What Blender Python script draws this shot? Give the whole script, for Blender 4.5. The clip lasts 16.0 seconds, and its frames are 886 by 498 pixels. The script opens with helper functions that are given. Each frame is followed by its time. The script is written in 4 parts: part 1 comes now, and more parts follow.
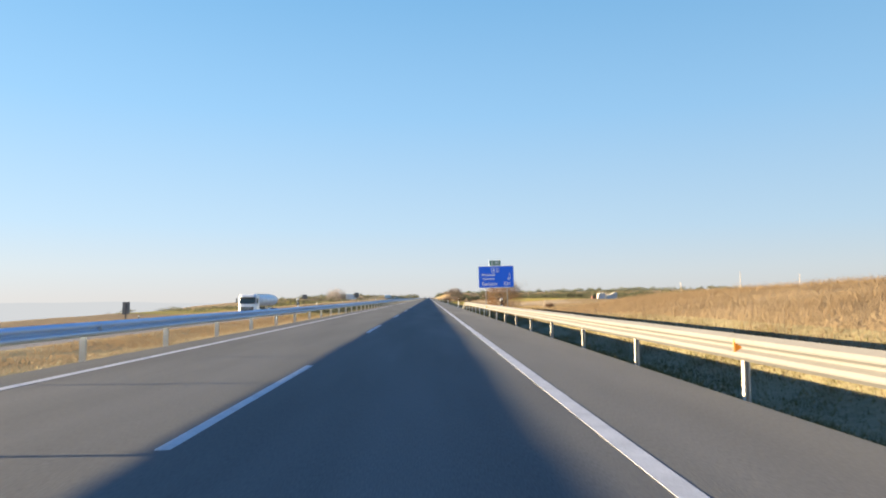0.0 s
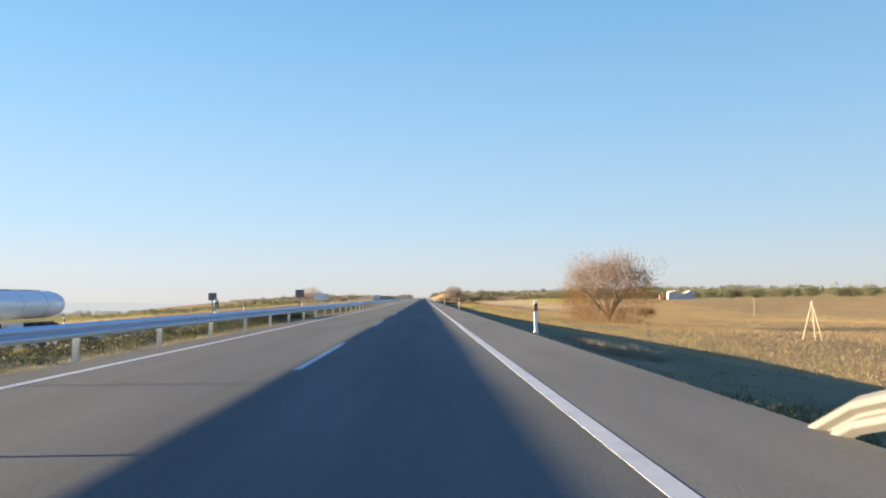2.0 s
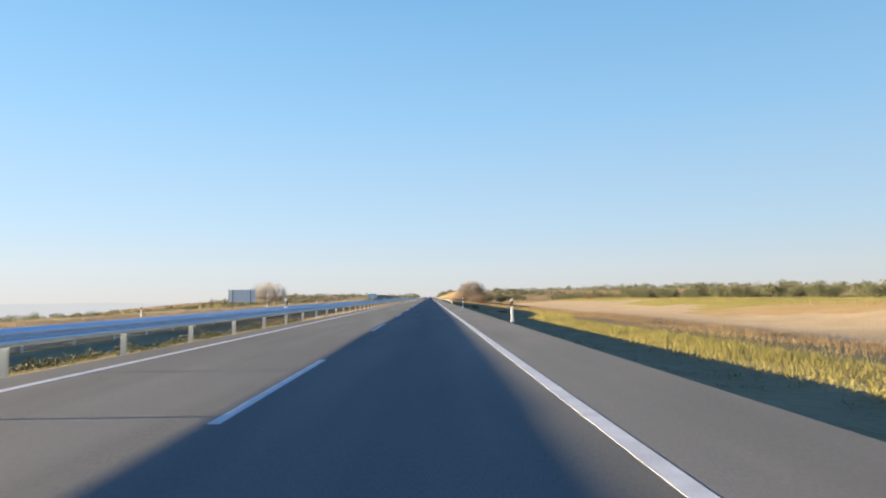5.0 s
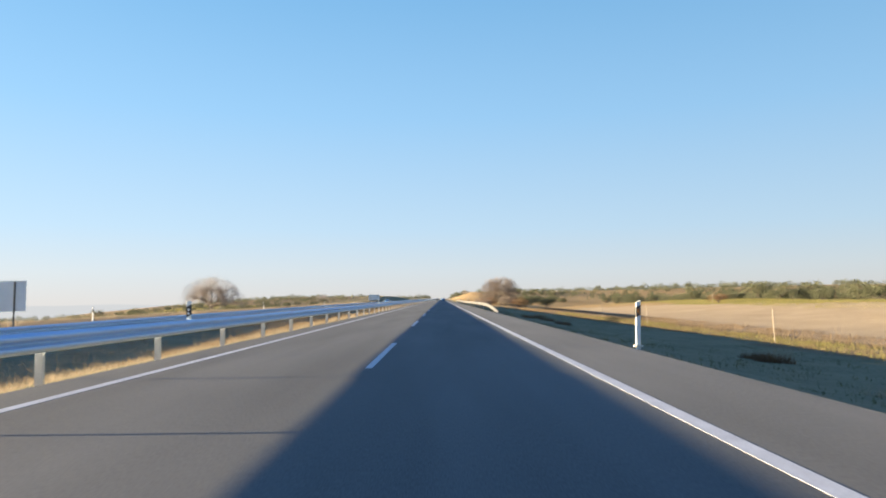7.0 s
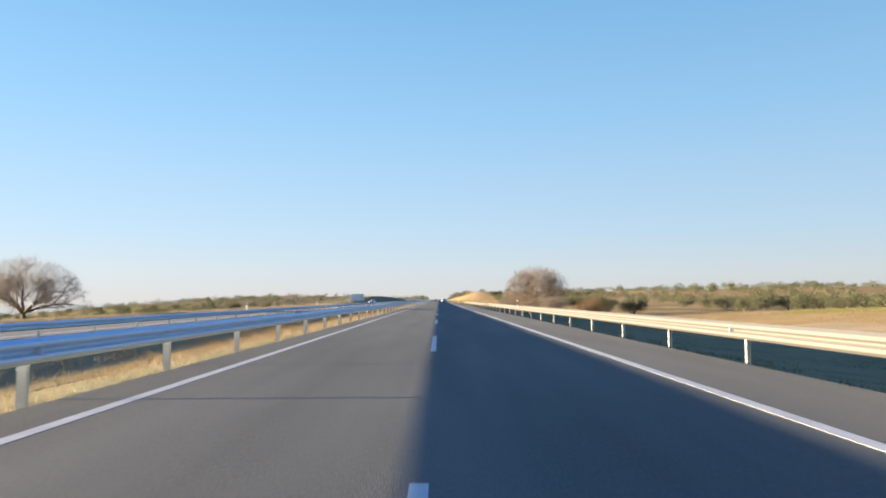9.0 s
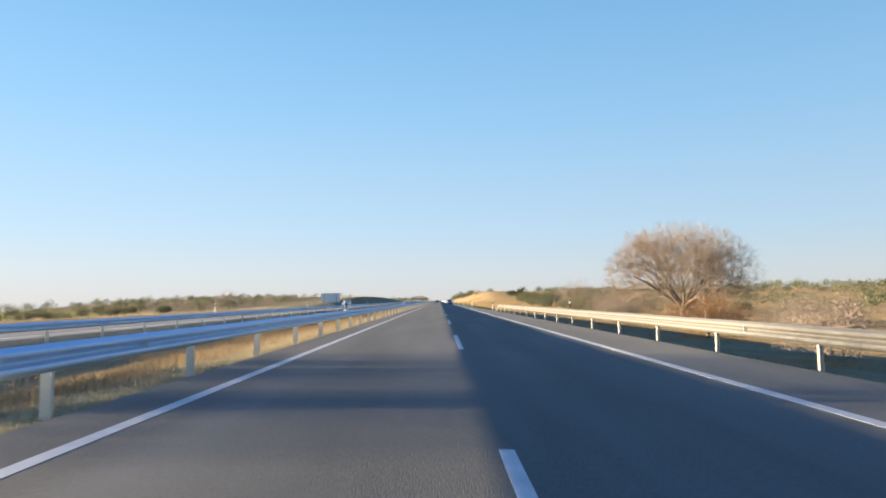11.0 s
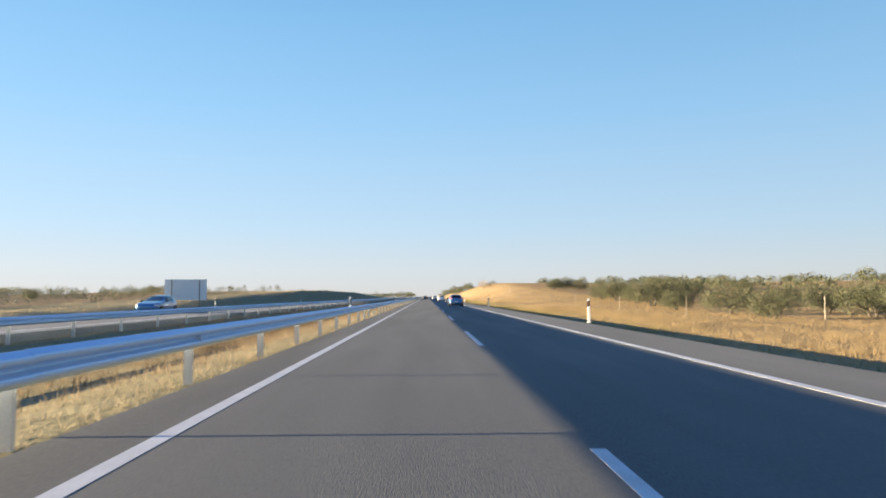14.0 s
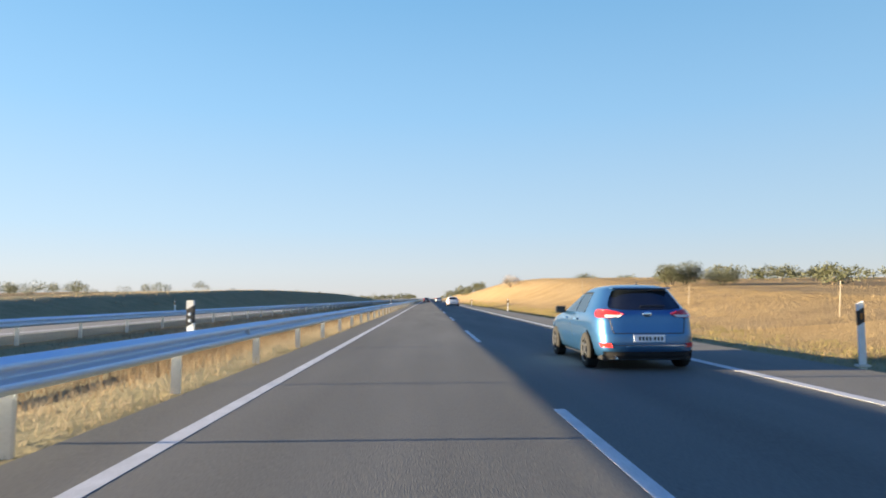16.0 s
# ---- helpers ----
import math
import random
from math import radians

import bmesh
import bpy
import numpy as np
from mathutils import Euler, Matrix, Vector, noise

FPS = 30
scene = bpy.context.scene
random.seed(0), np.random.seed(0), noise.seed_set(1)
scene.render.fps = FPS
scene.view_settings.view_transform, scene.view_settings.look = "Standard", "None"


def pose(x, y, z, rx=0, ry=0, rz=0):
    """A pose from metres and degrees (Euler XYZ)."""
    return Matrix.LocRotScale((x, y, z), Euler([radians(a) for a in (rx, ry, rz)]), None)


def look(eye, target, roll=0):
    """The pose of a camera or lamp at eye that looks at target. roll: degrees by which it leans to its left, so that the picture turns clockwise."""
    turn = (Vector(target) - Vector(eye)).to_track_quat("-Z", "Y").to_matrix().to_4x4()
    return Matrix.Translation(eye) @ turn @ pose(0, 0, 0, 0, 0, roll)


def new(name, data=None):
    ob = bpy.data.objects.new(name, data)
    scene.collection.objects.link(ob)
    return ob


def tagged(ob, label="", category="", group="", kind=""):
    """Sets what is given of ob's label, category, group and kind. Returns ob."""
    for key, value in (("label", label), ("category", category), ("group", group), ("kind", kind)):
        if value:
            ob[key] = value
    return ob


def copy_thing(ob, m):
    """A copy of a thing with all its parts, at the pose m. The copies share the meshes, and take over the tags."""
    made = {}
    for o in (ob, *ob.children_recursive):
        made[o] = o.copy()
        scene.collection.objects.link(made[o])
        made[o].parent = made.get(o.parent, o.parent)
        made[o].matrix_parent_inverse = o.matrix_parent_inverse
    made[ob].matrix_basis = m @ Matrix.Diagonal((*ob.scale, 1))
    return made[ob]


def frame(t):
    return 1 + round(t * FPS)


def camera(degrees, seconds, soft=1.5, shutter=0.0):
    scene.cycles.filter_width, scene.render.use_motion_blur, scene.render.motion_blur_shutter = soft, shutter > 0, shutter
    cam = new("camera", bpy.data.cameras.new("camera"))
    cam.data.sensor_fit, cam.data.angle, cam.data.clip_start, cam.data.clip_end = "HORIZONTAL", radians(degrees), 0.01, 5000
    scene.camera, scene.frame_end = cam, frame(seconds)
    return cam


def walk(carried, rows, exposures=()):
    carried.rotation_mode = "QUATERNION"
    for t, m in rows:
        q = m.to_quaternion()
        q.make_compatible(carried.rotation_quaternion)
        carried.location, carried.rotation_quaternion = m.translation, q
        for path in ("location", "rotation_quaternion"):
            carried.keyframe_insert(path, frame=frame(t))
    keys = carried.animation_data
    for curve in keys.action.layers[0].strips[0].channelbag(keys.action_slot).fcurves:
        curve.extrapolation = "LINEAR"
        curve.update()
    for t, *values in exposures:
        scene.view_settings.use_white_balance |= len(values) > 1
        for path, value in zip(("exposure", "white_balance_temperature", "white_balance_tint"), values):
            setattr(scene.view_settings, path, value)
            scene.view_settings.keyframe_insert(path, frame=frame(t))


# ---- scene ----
EYE_HEIGHT = 1.134
cam = camera(66.3, 16.0, soft=1.9, shutter=0.04)
# seconds, across the road, along the road, degrees to the right, degrees up, roll
PATH = [
    (0, 2.006, -5.224, 1.203, 4.092, -0.21),
    (0.5, 1.983, 11.106, 1.576, 3.966, -0.20),
    (1, 2.001, 26.979, 1.876, 4.087, -0.75),
    (1.5, 2.015, 42.096, 1.868, 4.324, -0.88),
    (2, 2.019, 56.998, 1.663, 4.116, -0.25),
    (2.5, 2.025, 71.628, 1.472, 3.867, -0.27),
    (3, 2.005, 86.527, 1.276, 3.982, -0.30),
    (3.5, 2.030, 101.491, 1.223, 3.866, -0.38),
    (6, 1.761, 177.830, 0.831, 4.147, -0.48),
    (6.5, 1.500, 193.791, 0.427, 4.092, -0.47),
    (7, 1.211, 209.720, 0.171, 4.177, -0.50),
    (7.5, 0.920, 225.546, 0.412, 4.314, -0.24),
    (8, 0.652, 241.556, 0.379, 4.284, -0.24),
    (8.5, 0.394, 257.725, 0.276, 4.358, -0.10),
    (9, 0.125, 274.064, 0.358, 4.242, -0.18),
    (11.5, -0.709, 358.100, 0.294, 4.340, -0.22),
    (12, -0.937, 375.136, 0.896, 4.235, -0.22),
    (12.5, -1.003, 392.226, 0.959, 4.272, -0.00),
    (13, -1.095, 409.375, 0.881, 4.228, -0.18),
    (13.5, -1.171, 426.360, 1.035, 4.132, -0.13),
    (14, -1.274, 443.242, 1.396, 3.992, -0.10),
    (14.5, -1.271, 460.007, 1.567, 4.083, -0.40),
    (15, -1.354, 476.810, 1.669, 4.045, -0.31),
    (15.5, -1.331, 492.185, 1.501, 4.026, -0.26),
    (16, -1.339, 509.353, 1.305, 4.152, -0.25),
]


def view(x, y, yaw, pitch, roll):
    a, b = radians(yaw), radians(pitch)
    way = Vector((math.sin(a) * math.cos(b), math.cos(a) * math.cos(b), math.sin(b)))
    eye = Vector((x, y, EYE_HEIGHT))
    return look(eye, eye + way, roll)


walk(cam, [(t, view(x, y, yaw, pitch, roll)) for t, x, y, yaw, pitch, roll in PATH], [(0.0, 2.62), (16.0, 2.62)])

# ---- light ----
SUN_RISE = 5.2          # degrees above the horizon, low on the left side of the road
SUN_BEHIND = 0.5        # degrees behind square-left
world = bpy.data.worlds.new("morning_sky")
scene.world = world
world.use_nodes = True
wn, wl = world.node_tree.nodes, world.node_tree.links
sky = wn.new("ShaderNodeTexSky")
sky.sky_type = "NISHITA"
sky.sun_disc = False
sky.sun_elevation = radians(SUN_RISE)
sky.sun_rotation = radians(-90 - SUN_BEHIND)
sky.altitude, sky.air_density, sky.dust_density, sky.ozone_density = 0, 1.0, 0.3, 2.0
# clear air above, whitened by the morning haze towards the horizon
at = wn.new("ShaderNodeTexCoord")
up = wn.new("ShaderNodeSeparateXYZ")
haze = wn.new("ShaderNodeValToRGB")
stops = ((0.0, (0.68, 0.69, 0.70)), (0.04, (0.64, 0.72, 0.79)), (0.10, (0.515, 0.705, 0.885)), (0.26, (0.325, 0.60, 0.90)), (0.44, (0.195, 0.465, 0.79)), (0.62, (0.06, 0.205, 0.64)), (1.0, (0.022, 0.10, 0.47)))
for k, (z, c) in enumerate(stops):
    e = haze.color_ramp.elements[k] if k < 2 else haze.color_ramp.elements.new(z)
    e.position, e.color = z, (*c, 1)
wl.new(at.outputs["Generated"], up.inputs[0])
wl.new(up.outputs["Z"], haze.inputs["Fac"])
clear = wn.new("ShaderNodeMix")
clear.data_type = "RGBA"
clear.blend_type = "ADD"
clear.inputs["Factor"].default_value = 0.022
# brighter towards the sun, on the left
tilt, side = wn.new("ShaderNodeMath"), wn.new("ShaderNodeVectorMath")
tilt.operation, side.operation = "MULTIPLY_ADD", "SCALE"
tilt.inputs[1].default_value, tilt.inputs[2].default_value = -0.17, 1.0
wl.new(up.outputs["X"], tilt.inputs[0])
wl.new(haze.outputs["Color"], side.inputs[0])
wl.new(tilt.outputs[0], side.inputs["Scale"])
wl.new(side.outputs[0], clear.inputs["A"])
wl.new(sky.outputs["Color"], clear.inputs["B"])
wl.new(clear.outputs["Result"], wn["Background"].inputs["Color"])
wn["Background"].inputs["Strength"].default_value = 0.160

sun = new("sun", bpy.data.lights.new("sun", "SUN"))
sun.data.energy, sun.data.angle, sun.data.color = 5.0, radians(0.34), (0.965, 0.775, 0.51)
sa, se = radians(SUN_BEHIND), radians(SUN_RISE)
sun_way = Vector((-math.cos(sa) * math.cos(se), -math.sin(sa) * math.cos(se), math.sin(se)))
sun.matrix_world = look(sun_way * 100, (0, 0, 0))


# ---- materials ----
def surface(name, dark, light, rough=0.8, metal=0.0, coarse=1.5, fine=30.0, bump=0.3, depth=0.01,
            stretch=(1, 1, 1), island=0.0, each=0.0, see_through=0.0, coat=0.0, gloss=0.5):
    """Two colours mixed by coarse and fine noise at real size, with fine relief."""
    m = bpy.data.materials.new(name)
    m.use_nodes = True
    n, l = m.node_tree.nodes, m.node_tree.links
    b = n["Principled BSDF"]
    co = n.new("ShaderNodeTexCoord")
    mp = n.new("ShaderNodeMapping")
    mp.inputs["Scale"].default_value = stretch
    l.new(co.outputs["Object"], mp.inputs["Vector"])
    a, f = n.new("ShaderNodeTexNoise"), n.new("ShaderNodeTexNoise")
    a.inputs["Scale"].default_value, a.inputs["Detail"].default_value = coarse, 4
    f.inputs["Scale"].default_value, f.inputs["Detail"].default_value = fine, 3
    l.new(mp.outputs[0], a.inputs["Vector"])
    l.new(mp.outputs[0], f.inputs["Vector"])
    s = n.new("ShaderNodeMath")
    s.operation = "ADD"
    l.new(a.outputs["Fac"], s.inputs[0])
    l.new(f.outputs["Fac"], s.inputs[1])
    last = s.outputs[0]
    for amount, node, socket in ((island, "ShaderNodeNewGeometry", "Random Per Island"), (each, "ShaderNodeObjectInfo", "Random")):
        if amount:
            g, k = n.new(node), n.new("ShaderNodeMath")
            k.operation = "MULTIPLY_ADD"
            l.new(g.outputs[socket], k.inputs[0])
            k.inputs[1].default_value = amount
            l.new(last, k.inputs[2])
            last = k.outputs[0]
    r = n.new("ShaderNodeMapRange")
    r.inputs["From Min"].default_value = 0.62
    r.inputs["From Max"].default_value = 1.38 + island + each
    l.new(last, r.inputs["Value"])
    x = n.new("ShaderNodeMix")
    x.data_type = "RGBA"
    x.inputs["A"].default_value, x.inputs["B"].default_value = (*dark, 1), (*light, 1)
    l.new(r.outputs[0], x.inputs["Factor"])
    l.new(x.outputs["Result"], b.inputs["Base Color"])
    b.inputs["Roughness"].default_value, b.inputs["Metallic"].default_value = rough, metal
    b.inputs["Specular IOR Level"].default_value = gloss
    b.inputs["Coat Weight"].default_value = coat
    b.inputs["Coat Roughness"].default_value = 0.05
    if bump:
        u = n.new("ShaderNodeBump")
        u.inputs["Strength"].default_value, u.inputs["Distance"].default_value = bump, depth
        l.new(f.outputs["Fac"], u.inputs["Height"])
        l.new(u.outputs[0], b.inputs["Normal"])
    if see_through:
        t, mx = n.new("ShaderNodeBsdfTranslucent"), n.new("ShaderNodeMixShader")
        l.new(x.outputs["Result"], t.inputs["Color"])
        mx.inputs[0].default_value = see_through
        l.new(b.outputs[0], mx.inputs[1])
        l.new(t.outputs[0], mx.inputs[2])
        l.new(mx.outputs[0], n["Material Output"].inputs["Surface"])
    return m


M_asphalt = surface("weathered_asphalt", (0.086, 0.0845, 0.0745), (0.174, 0.171, 0.1525), 0.85, coarse=0.55, fine=70, bump=0.5, depth=0.004, stretch=(1.6, 0.16, 1), gloss=0.3)
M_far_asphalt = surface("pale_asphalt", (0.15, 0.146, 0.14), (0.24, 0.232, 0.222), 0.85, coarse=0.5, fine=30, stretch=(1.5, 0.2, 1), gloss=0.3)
M_crack = surface("sealed_joint", (0.045, 0.044, 0.042), (0.085, 0.083, 0.078), 0.6, coarse=3, fine=40)
M_line = surface("road_paint", (0.42, 0.42, 0.41), (0.66, 0.66, 0.65), 0.6, coarse=3, fine=45, bump=0.3, depth=0.003)
# beams in the shade: blue of the sky mixed into the steel colour
M_steel = surface("sky_blue_galvanised_steel", (0.50, 0.62, 0.77), (0.60, 0.72, 0.87), 0.52, 0.62, coarse=1.2, fine=25, bump=0.08, depth=0.002, each=0.25)
# same steel darkened for the sunlit verge rails, so the sun doesn't whiten them
M_sunlit_steel = surface("darkened_sunlit_rail_steel", (0.131, 0.126, 0.118), (0.166, 0.160, 0.150), 0.66, 0.10, coarse=0.9, fine=18, bump=0.08, depth=0.002, each=0.25, gloss=0.3)
M_post = surface("dull_galvanised_post", (0.48, 0.44, 0.375), (0.66, 0.615, 0.535), 0.65, 0.05, coarse=4, fine=50, bump=0.1, depth=0.002, each=0.3)
M_grey_post = surface("grey_galvanised_sign_post", (0.18, 0.175, 0.165), (0.28, 0.27, 0.255), 0.65, 0.1, coarse=3, fine=40, bump=0.1, depth=0.002)
M_earth = surface("dry_grassland_soil", (0.285, 0.192, 0.084), (0.45, 0.318, 0.152), 0.95, coarse=0.25, fine=9, bump=1.0, depth=0.10, gloss=0.1)
M_sand = surface("pale_sandy_soil", (0.36, 0.265, 0.150), (0.49, 0.375, 0.228), 0.95, coarse=0.3, fine=7, bump=0.8, depth=0.06, gloss=0.1)
M_verge = surface("shade_darkened_weedy_soil", (0.175, 0.150, 0.076), (0.310, 0.260, 0.142), 0.95, coarse=0.5, fine=6, bump=0.6, depth=0.06, gloss=0.1)
M_weed = surface("brown_weedy_soil", (0.19, 0.134, 0.070), (0.34, 0.250, 0.136), 0.95, coarse=0.3, fine=9, bump=1.0, depth=0.10, gloss=0.1)
M_shoulder = surface("pale_shoulder_asphalt", (0.112, 0.108, 0.092), (0.215, 0.206, 0.178), 0.88, coarse=0.5, fine=60, bump=0.5, depth=0.004, stretch=(1.4, 0.2, 1), gloss=0.3)
M_olive_bark = surface("dark_olive_bark", (0.045, 0.037, 0.028), (0.115, 0.094, 0.070), 0.9, coarse=4, fine=30, bump=0.5, depth=0.02)
M_field = surface("young_green_crop", (0.24, 0.205, 0.042), (0.37, 0.30, 0.085), 0.9, coarse=0.12, fine=3, bump=0.8, depth=0.15, gloss=0.1)
M_plain = surface("far_plain", (0.16, 0.14, 0.10), (0.30, 0.26, 0.19), 0.95, coarse=0.01, fine=0.12, bump=0.0, gloss=0.1)
M_dry = surface("dry_grass_blades", (0.222, 0.180, 0.122), (0.325, 0.270, 0.190), 0.75, coarse=0.06, fine=0.6, bump=0, island=0.5, see_through=0.45, gloss=0.2)
M_gold = surface("golden_grass_blades", (0.242, 0.172, 0.088), (0.354, 0.264, 0.145), 0.75, coarse=0.06, fine=0.6, bump=0, island=0.5, see_through=0.45, gloss=0.2)
M_tall = surface("tall_dry_weeds", (0.150, 0.104, 0.060), (0.250, 0.180, 0.108), 0.75, coarse=0.1, fine=0.8, bump=0, island=0.5, see_through=0.45, gloss=0.2)
M_stubble = surface("pale_straw_stubble", (0.33, 0.255, 0.155), (0.45, 0.36, 0.24), 0.8, coarse=0.1, fine=1, bump=0, island=0.3, see_through=0.2, gloss=0.2)
M_green = surface("green_verge_blades", (0.088, 0.084, 0.026), (0.215, 0.185, 0.075), 0.75, coarse=0.3, fine=2, bump=0, island=0.5, see_through=0.25, gloss=0.2)
M_bright = surface("fresh_grass_blades", (0.13, 0.13, 0.035), (0.32, 0.27, 0.10), 0.75, coarse=0.3, fine=2, bump=0, island=0.5, see_through=0.45, gloss=0.2)
M_olive = surface("olive_leaves", (0.034, 0.040, 0.018), (0.118, 0.120, 0.061), 0.6, coarse=1, fine=8, bump=0, island=0.38, each=0.25, see_through=0.2, gloss=0.4)
M_dark_weed = surface("dark_green_weeds", (0.024, 0.031, 0.015), (0.075, 0.078, 0.040), 0.7, coarse=1, fine=8, bump=0, island=0.4, see_through=0.1, gloss=0.3)
M_brown_leaf = surface("withered_leaves", (0.105, 0.056, 0.026), (0.212, 0.120, 0.059), 0.75, coarse=0.8, fine=6, bump=0, island=0.35, see_through=0.3, gloss=0.2)
M_pale_leaf = surface("faded_feathery_twigs", (0.135, 0.110, 0.092), (0.245, 0.200, 0.168), 0.8, coarse=0.8, fine=6, bump=0, island=0.3, see_through=0.2, gloss=0.2)
M_bark = surface("grey_bark", (0.055, 0.045, 0.036), (0.130, 0.107, 0.086), 0.9, coarse=3, fine=30, bump=0.5, depth=0.02)
M_twig = surface("bare_twigs", (0.25, 0.215, 0.19), (0.39, 0.345, 0.31), 0.9, coarse=1, fine=10, bump=0, island=0.3)
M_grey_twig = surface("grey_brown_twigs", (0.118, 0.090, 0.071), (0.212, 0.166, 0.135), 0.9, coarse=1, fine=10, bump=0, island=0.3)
M_white = surface("white_plastic", (0.66, 0.65, 0.62), (0.82, 0.81, 0.78), 0.5, coarse=5, fine=40, bump=0.05)
M_black = surface("black_plastic", (0.012, 0.012, 0.013), (0.03, 0.03, 0.032), 0.45, coarse=5, fine=40, bump=0.05)
M_grey_refl = surface("pale_grey_reflector", (0.45, 0.47, 0.50), (0.65, 0.67, 0.70), 0.3, coarse=20, fine=80, bump=0.2)
M_amber = surface("amber_reflector", (0.70, 0.22, 0.02), (0.85, 0.33, 0.04), 0.25, coarse=20, fine=80, bump=0.2)
M_dull_amber = surface("dim_amber_reflector", (0.26, 0.10, 0.02), (0.40, 0.165, 0.03), 0.35, coarse=20, fine=80, bump=0.2)
M_blue = surface("blue_sign_sheeting", (0.001, 0.10, 0.68), (0.003, 0.12, 0.78), 0.5, coarse=0.7, fine=20, bump=0.03)
M_signgreen = surface("green_sign_sheeting", (0.0, 0.10, 0.065), (0.005, 0.135, 0.09), 0.4, coarse=0.7, fine=20, bump=0.03)
M_sheet = surface("white_sign_sheeting", (0.62, 0.67, 0.74), (0.72, 0.77, 0.84), 0.4, coarse=2, fine=20, bump=0.02)
M_alu = surface("bare_aluminium_sheet", (0.56, 0.60, 0.63), (0.72, 0.76, 0.79), 0.5, 0.15, coarse=0.8, fine=12, bump=0.05, each=0.2)
M_dark_alu = surface("weathered_grey_sheet", (0.10, 0.11, 0.12), (0.17, 0.18, 0.19), 0.6, 0.2, coarse=1.5, fine=20, bump=0.05)
M_sign_post = surface("dark_steel_sign_post", (0.035, 0.04, 0.045), (0.07, 0.075, 0.08), 0.6, 0.2, coarse=2, fine=25, bump=0.05)
M_wall = surface("whitewashed_rubble", (0.50, 0.45, 0.39), (0.80, 0.76, 0.70), 0.9, coarse=1.2, fine=9, bump=0.6, depth=0.05)
M_brick = surface("red_brick", (0.14, 0.060, 0.045), (0.27, 0.125, 0.090), 0.9, coarse=3, fine=20, bump=0.5, depth=0.02)
M_wood = surface("weathered_stake", (0.20, 0.165, 0.125), (0.36, 0.305, 0.24), 0.9, coarse=4, fine=30, bump=0.3)
M_paint = surface("blue_car_paint", (0.040, 0.130, 0.280), (0.048, 0.148, 0.310), 0.34, 0.8, coarse=0.7, fine=200, bump=0.0, coat=1.0)
M_arch = surface("black_wheel_well", (0.002, 0.002, 0.002), (0.005, 0.005, 0.005), 1.0, coarse=5, fine=40, bump=0.0, gloss=0.0)
M_silver = surface("silver_car_paint", (0.45, 0.46, 0.47), (0.52, 0.53, 0.54), 0.32, 0.4, coarse=0.7, fine=200, bump=0.0, coat=0.8)
M_whitepaint = surface("white_vehicle_paint", (0.72, 0.73, 0.74), (0.80, 0.81, 0.82), 0.35, 0.0, coarse=0.7, fine=60, bump=0.0, coat=0.6)
M_charcoal = surface("charcoal_car_paint", (0.035, 0.04, 0.05), (0.05, 0.055, 0.065), 0.3, 0.4, coarse=0.7, fine=200, bump=0.0, coat=0.8)
M_glass = surface("tinted_glass", (0.008, 0.010, 0.012), (0.014, 0.017, 0.020), 0.06, 0.0, coarse=1, fine=20, bump=0.0, gloss=0.8)
M_red = surface("red_lamp_lens", (0.42, 0.015, 0.015), (0.60, 0.035, 0.03), 0.15, 0.0, coarse=6, fine=60, bump=0.1, coat=0.6)
M_clear = surface("clear_lamp_lens", (0.60, 0.58, 0.58), (0.80, 0.78, 0.78), 0.12, 0.0, coarse=6, fine=60, bump=0.1, coat=0.6)
M_chrome = surface("chrome_trim", (0.70, 0.71, 0.72), (0.80, 0.81, 0.82), 0.12, 1.0, coarse=4, fine=60, bump=0.0)
M_tyre = surface("tyre_rubber", (0.006, 0.006, 0.006), (0.015, 0.0148, 0.014), 0.9, coarse=6, fine=50, bump=0.3, depth=0.004)
M_rim = surface("alloy_rim", (0.10, 0.105, 0.11), (0.17, 0.175, 0.18), 0.35, 0.8, coarse=6, fine=50, bump=0.0)
M_tank = surface("polished_tank_skin", (0.74, 0.77, 0.80), (0.82, 0.84, 0.86), 0.32, 0.05, coarse=0.5, fine=12, bump=0.03)


# ---- mesh helpers ----
def mesh_of(name, verts, faces, material, smooth=False):
    me = bpy.data.meshes.new(name)
    me.from_pydata([tuple(v) for v in verts], [], faces)
    me.materials.append(material)
    if smooth:
        me.polygons.foreach_set("use_smooth", [True] * len(me.polygons))
    me.update()
    return me


def part(name, bm, material, parent, label=""):
    """Links a bmesh, or a ready mesh, as one object under a thing or a part."""
    if isinstance(bm, bmesh.types.BMesh):
        me = bpy.data.meshes.new(name)
        bm.to_mesh(me)
        bm.free()
        me.materials.append(material)
    else:
        me = bm
    ob = new(name, me)
    ob.parent = parent
    return tagged(ob, label)


def thing(name, label, category, m=None, group="", kind=""):
    ob = new(name)
    ob.empty_display_size = 0.3
    if m is not None:
        ob.matrix_basis = m
    return tagged(ob, label, category, group, kind)


def box_bm(sx, sy, sz, at=(0, 0, 0), bevel=0.0, turn=None, bm=None):
    """A bevelled box, its base at at; joined into bm where given."""
    b = bmesh.new()
    bmesh.ops.create_cube(b, size=1)
    bmesh.ops.scale(b, vec=(sx, sy, sz), verts=b.verts)
    bmesh.ops.translate(b, vec=(0, 0, sz / 2), verts=b.verts)
    if bevel:
        bmesh.ops.bevel(b, geom=b.edges[:], offset=bevel, segments=2, affect="EDGES", profile=0.7)
    if turn is not None:
        bmesh.ops.transform(b, matrix=turn, verts=b.verts)
    bmesh.ops.translate(b, vec=at, verts=b.verts)
    if bm is None:
        return b
    tmp = bpy.data.meshes.new("tmp")
    b.to_mesh(tmp)
    b.free()
    bm.from_mesh(tmp)
    bpy.data.meshes.remove(tmp)
    return bm


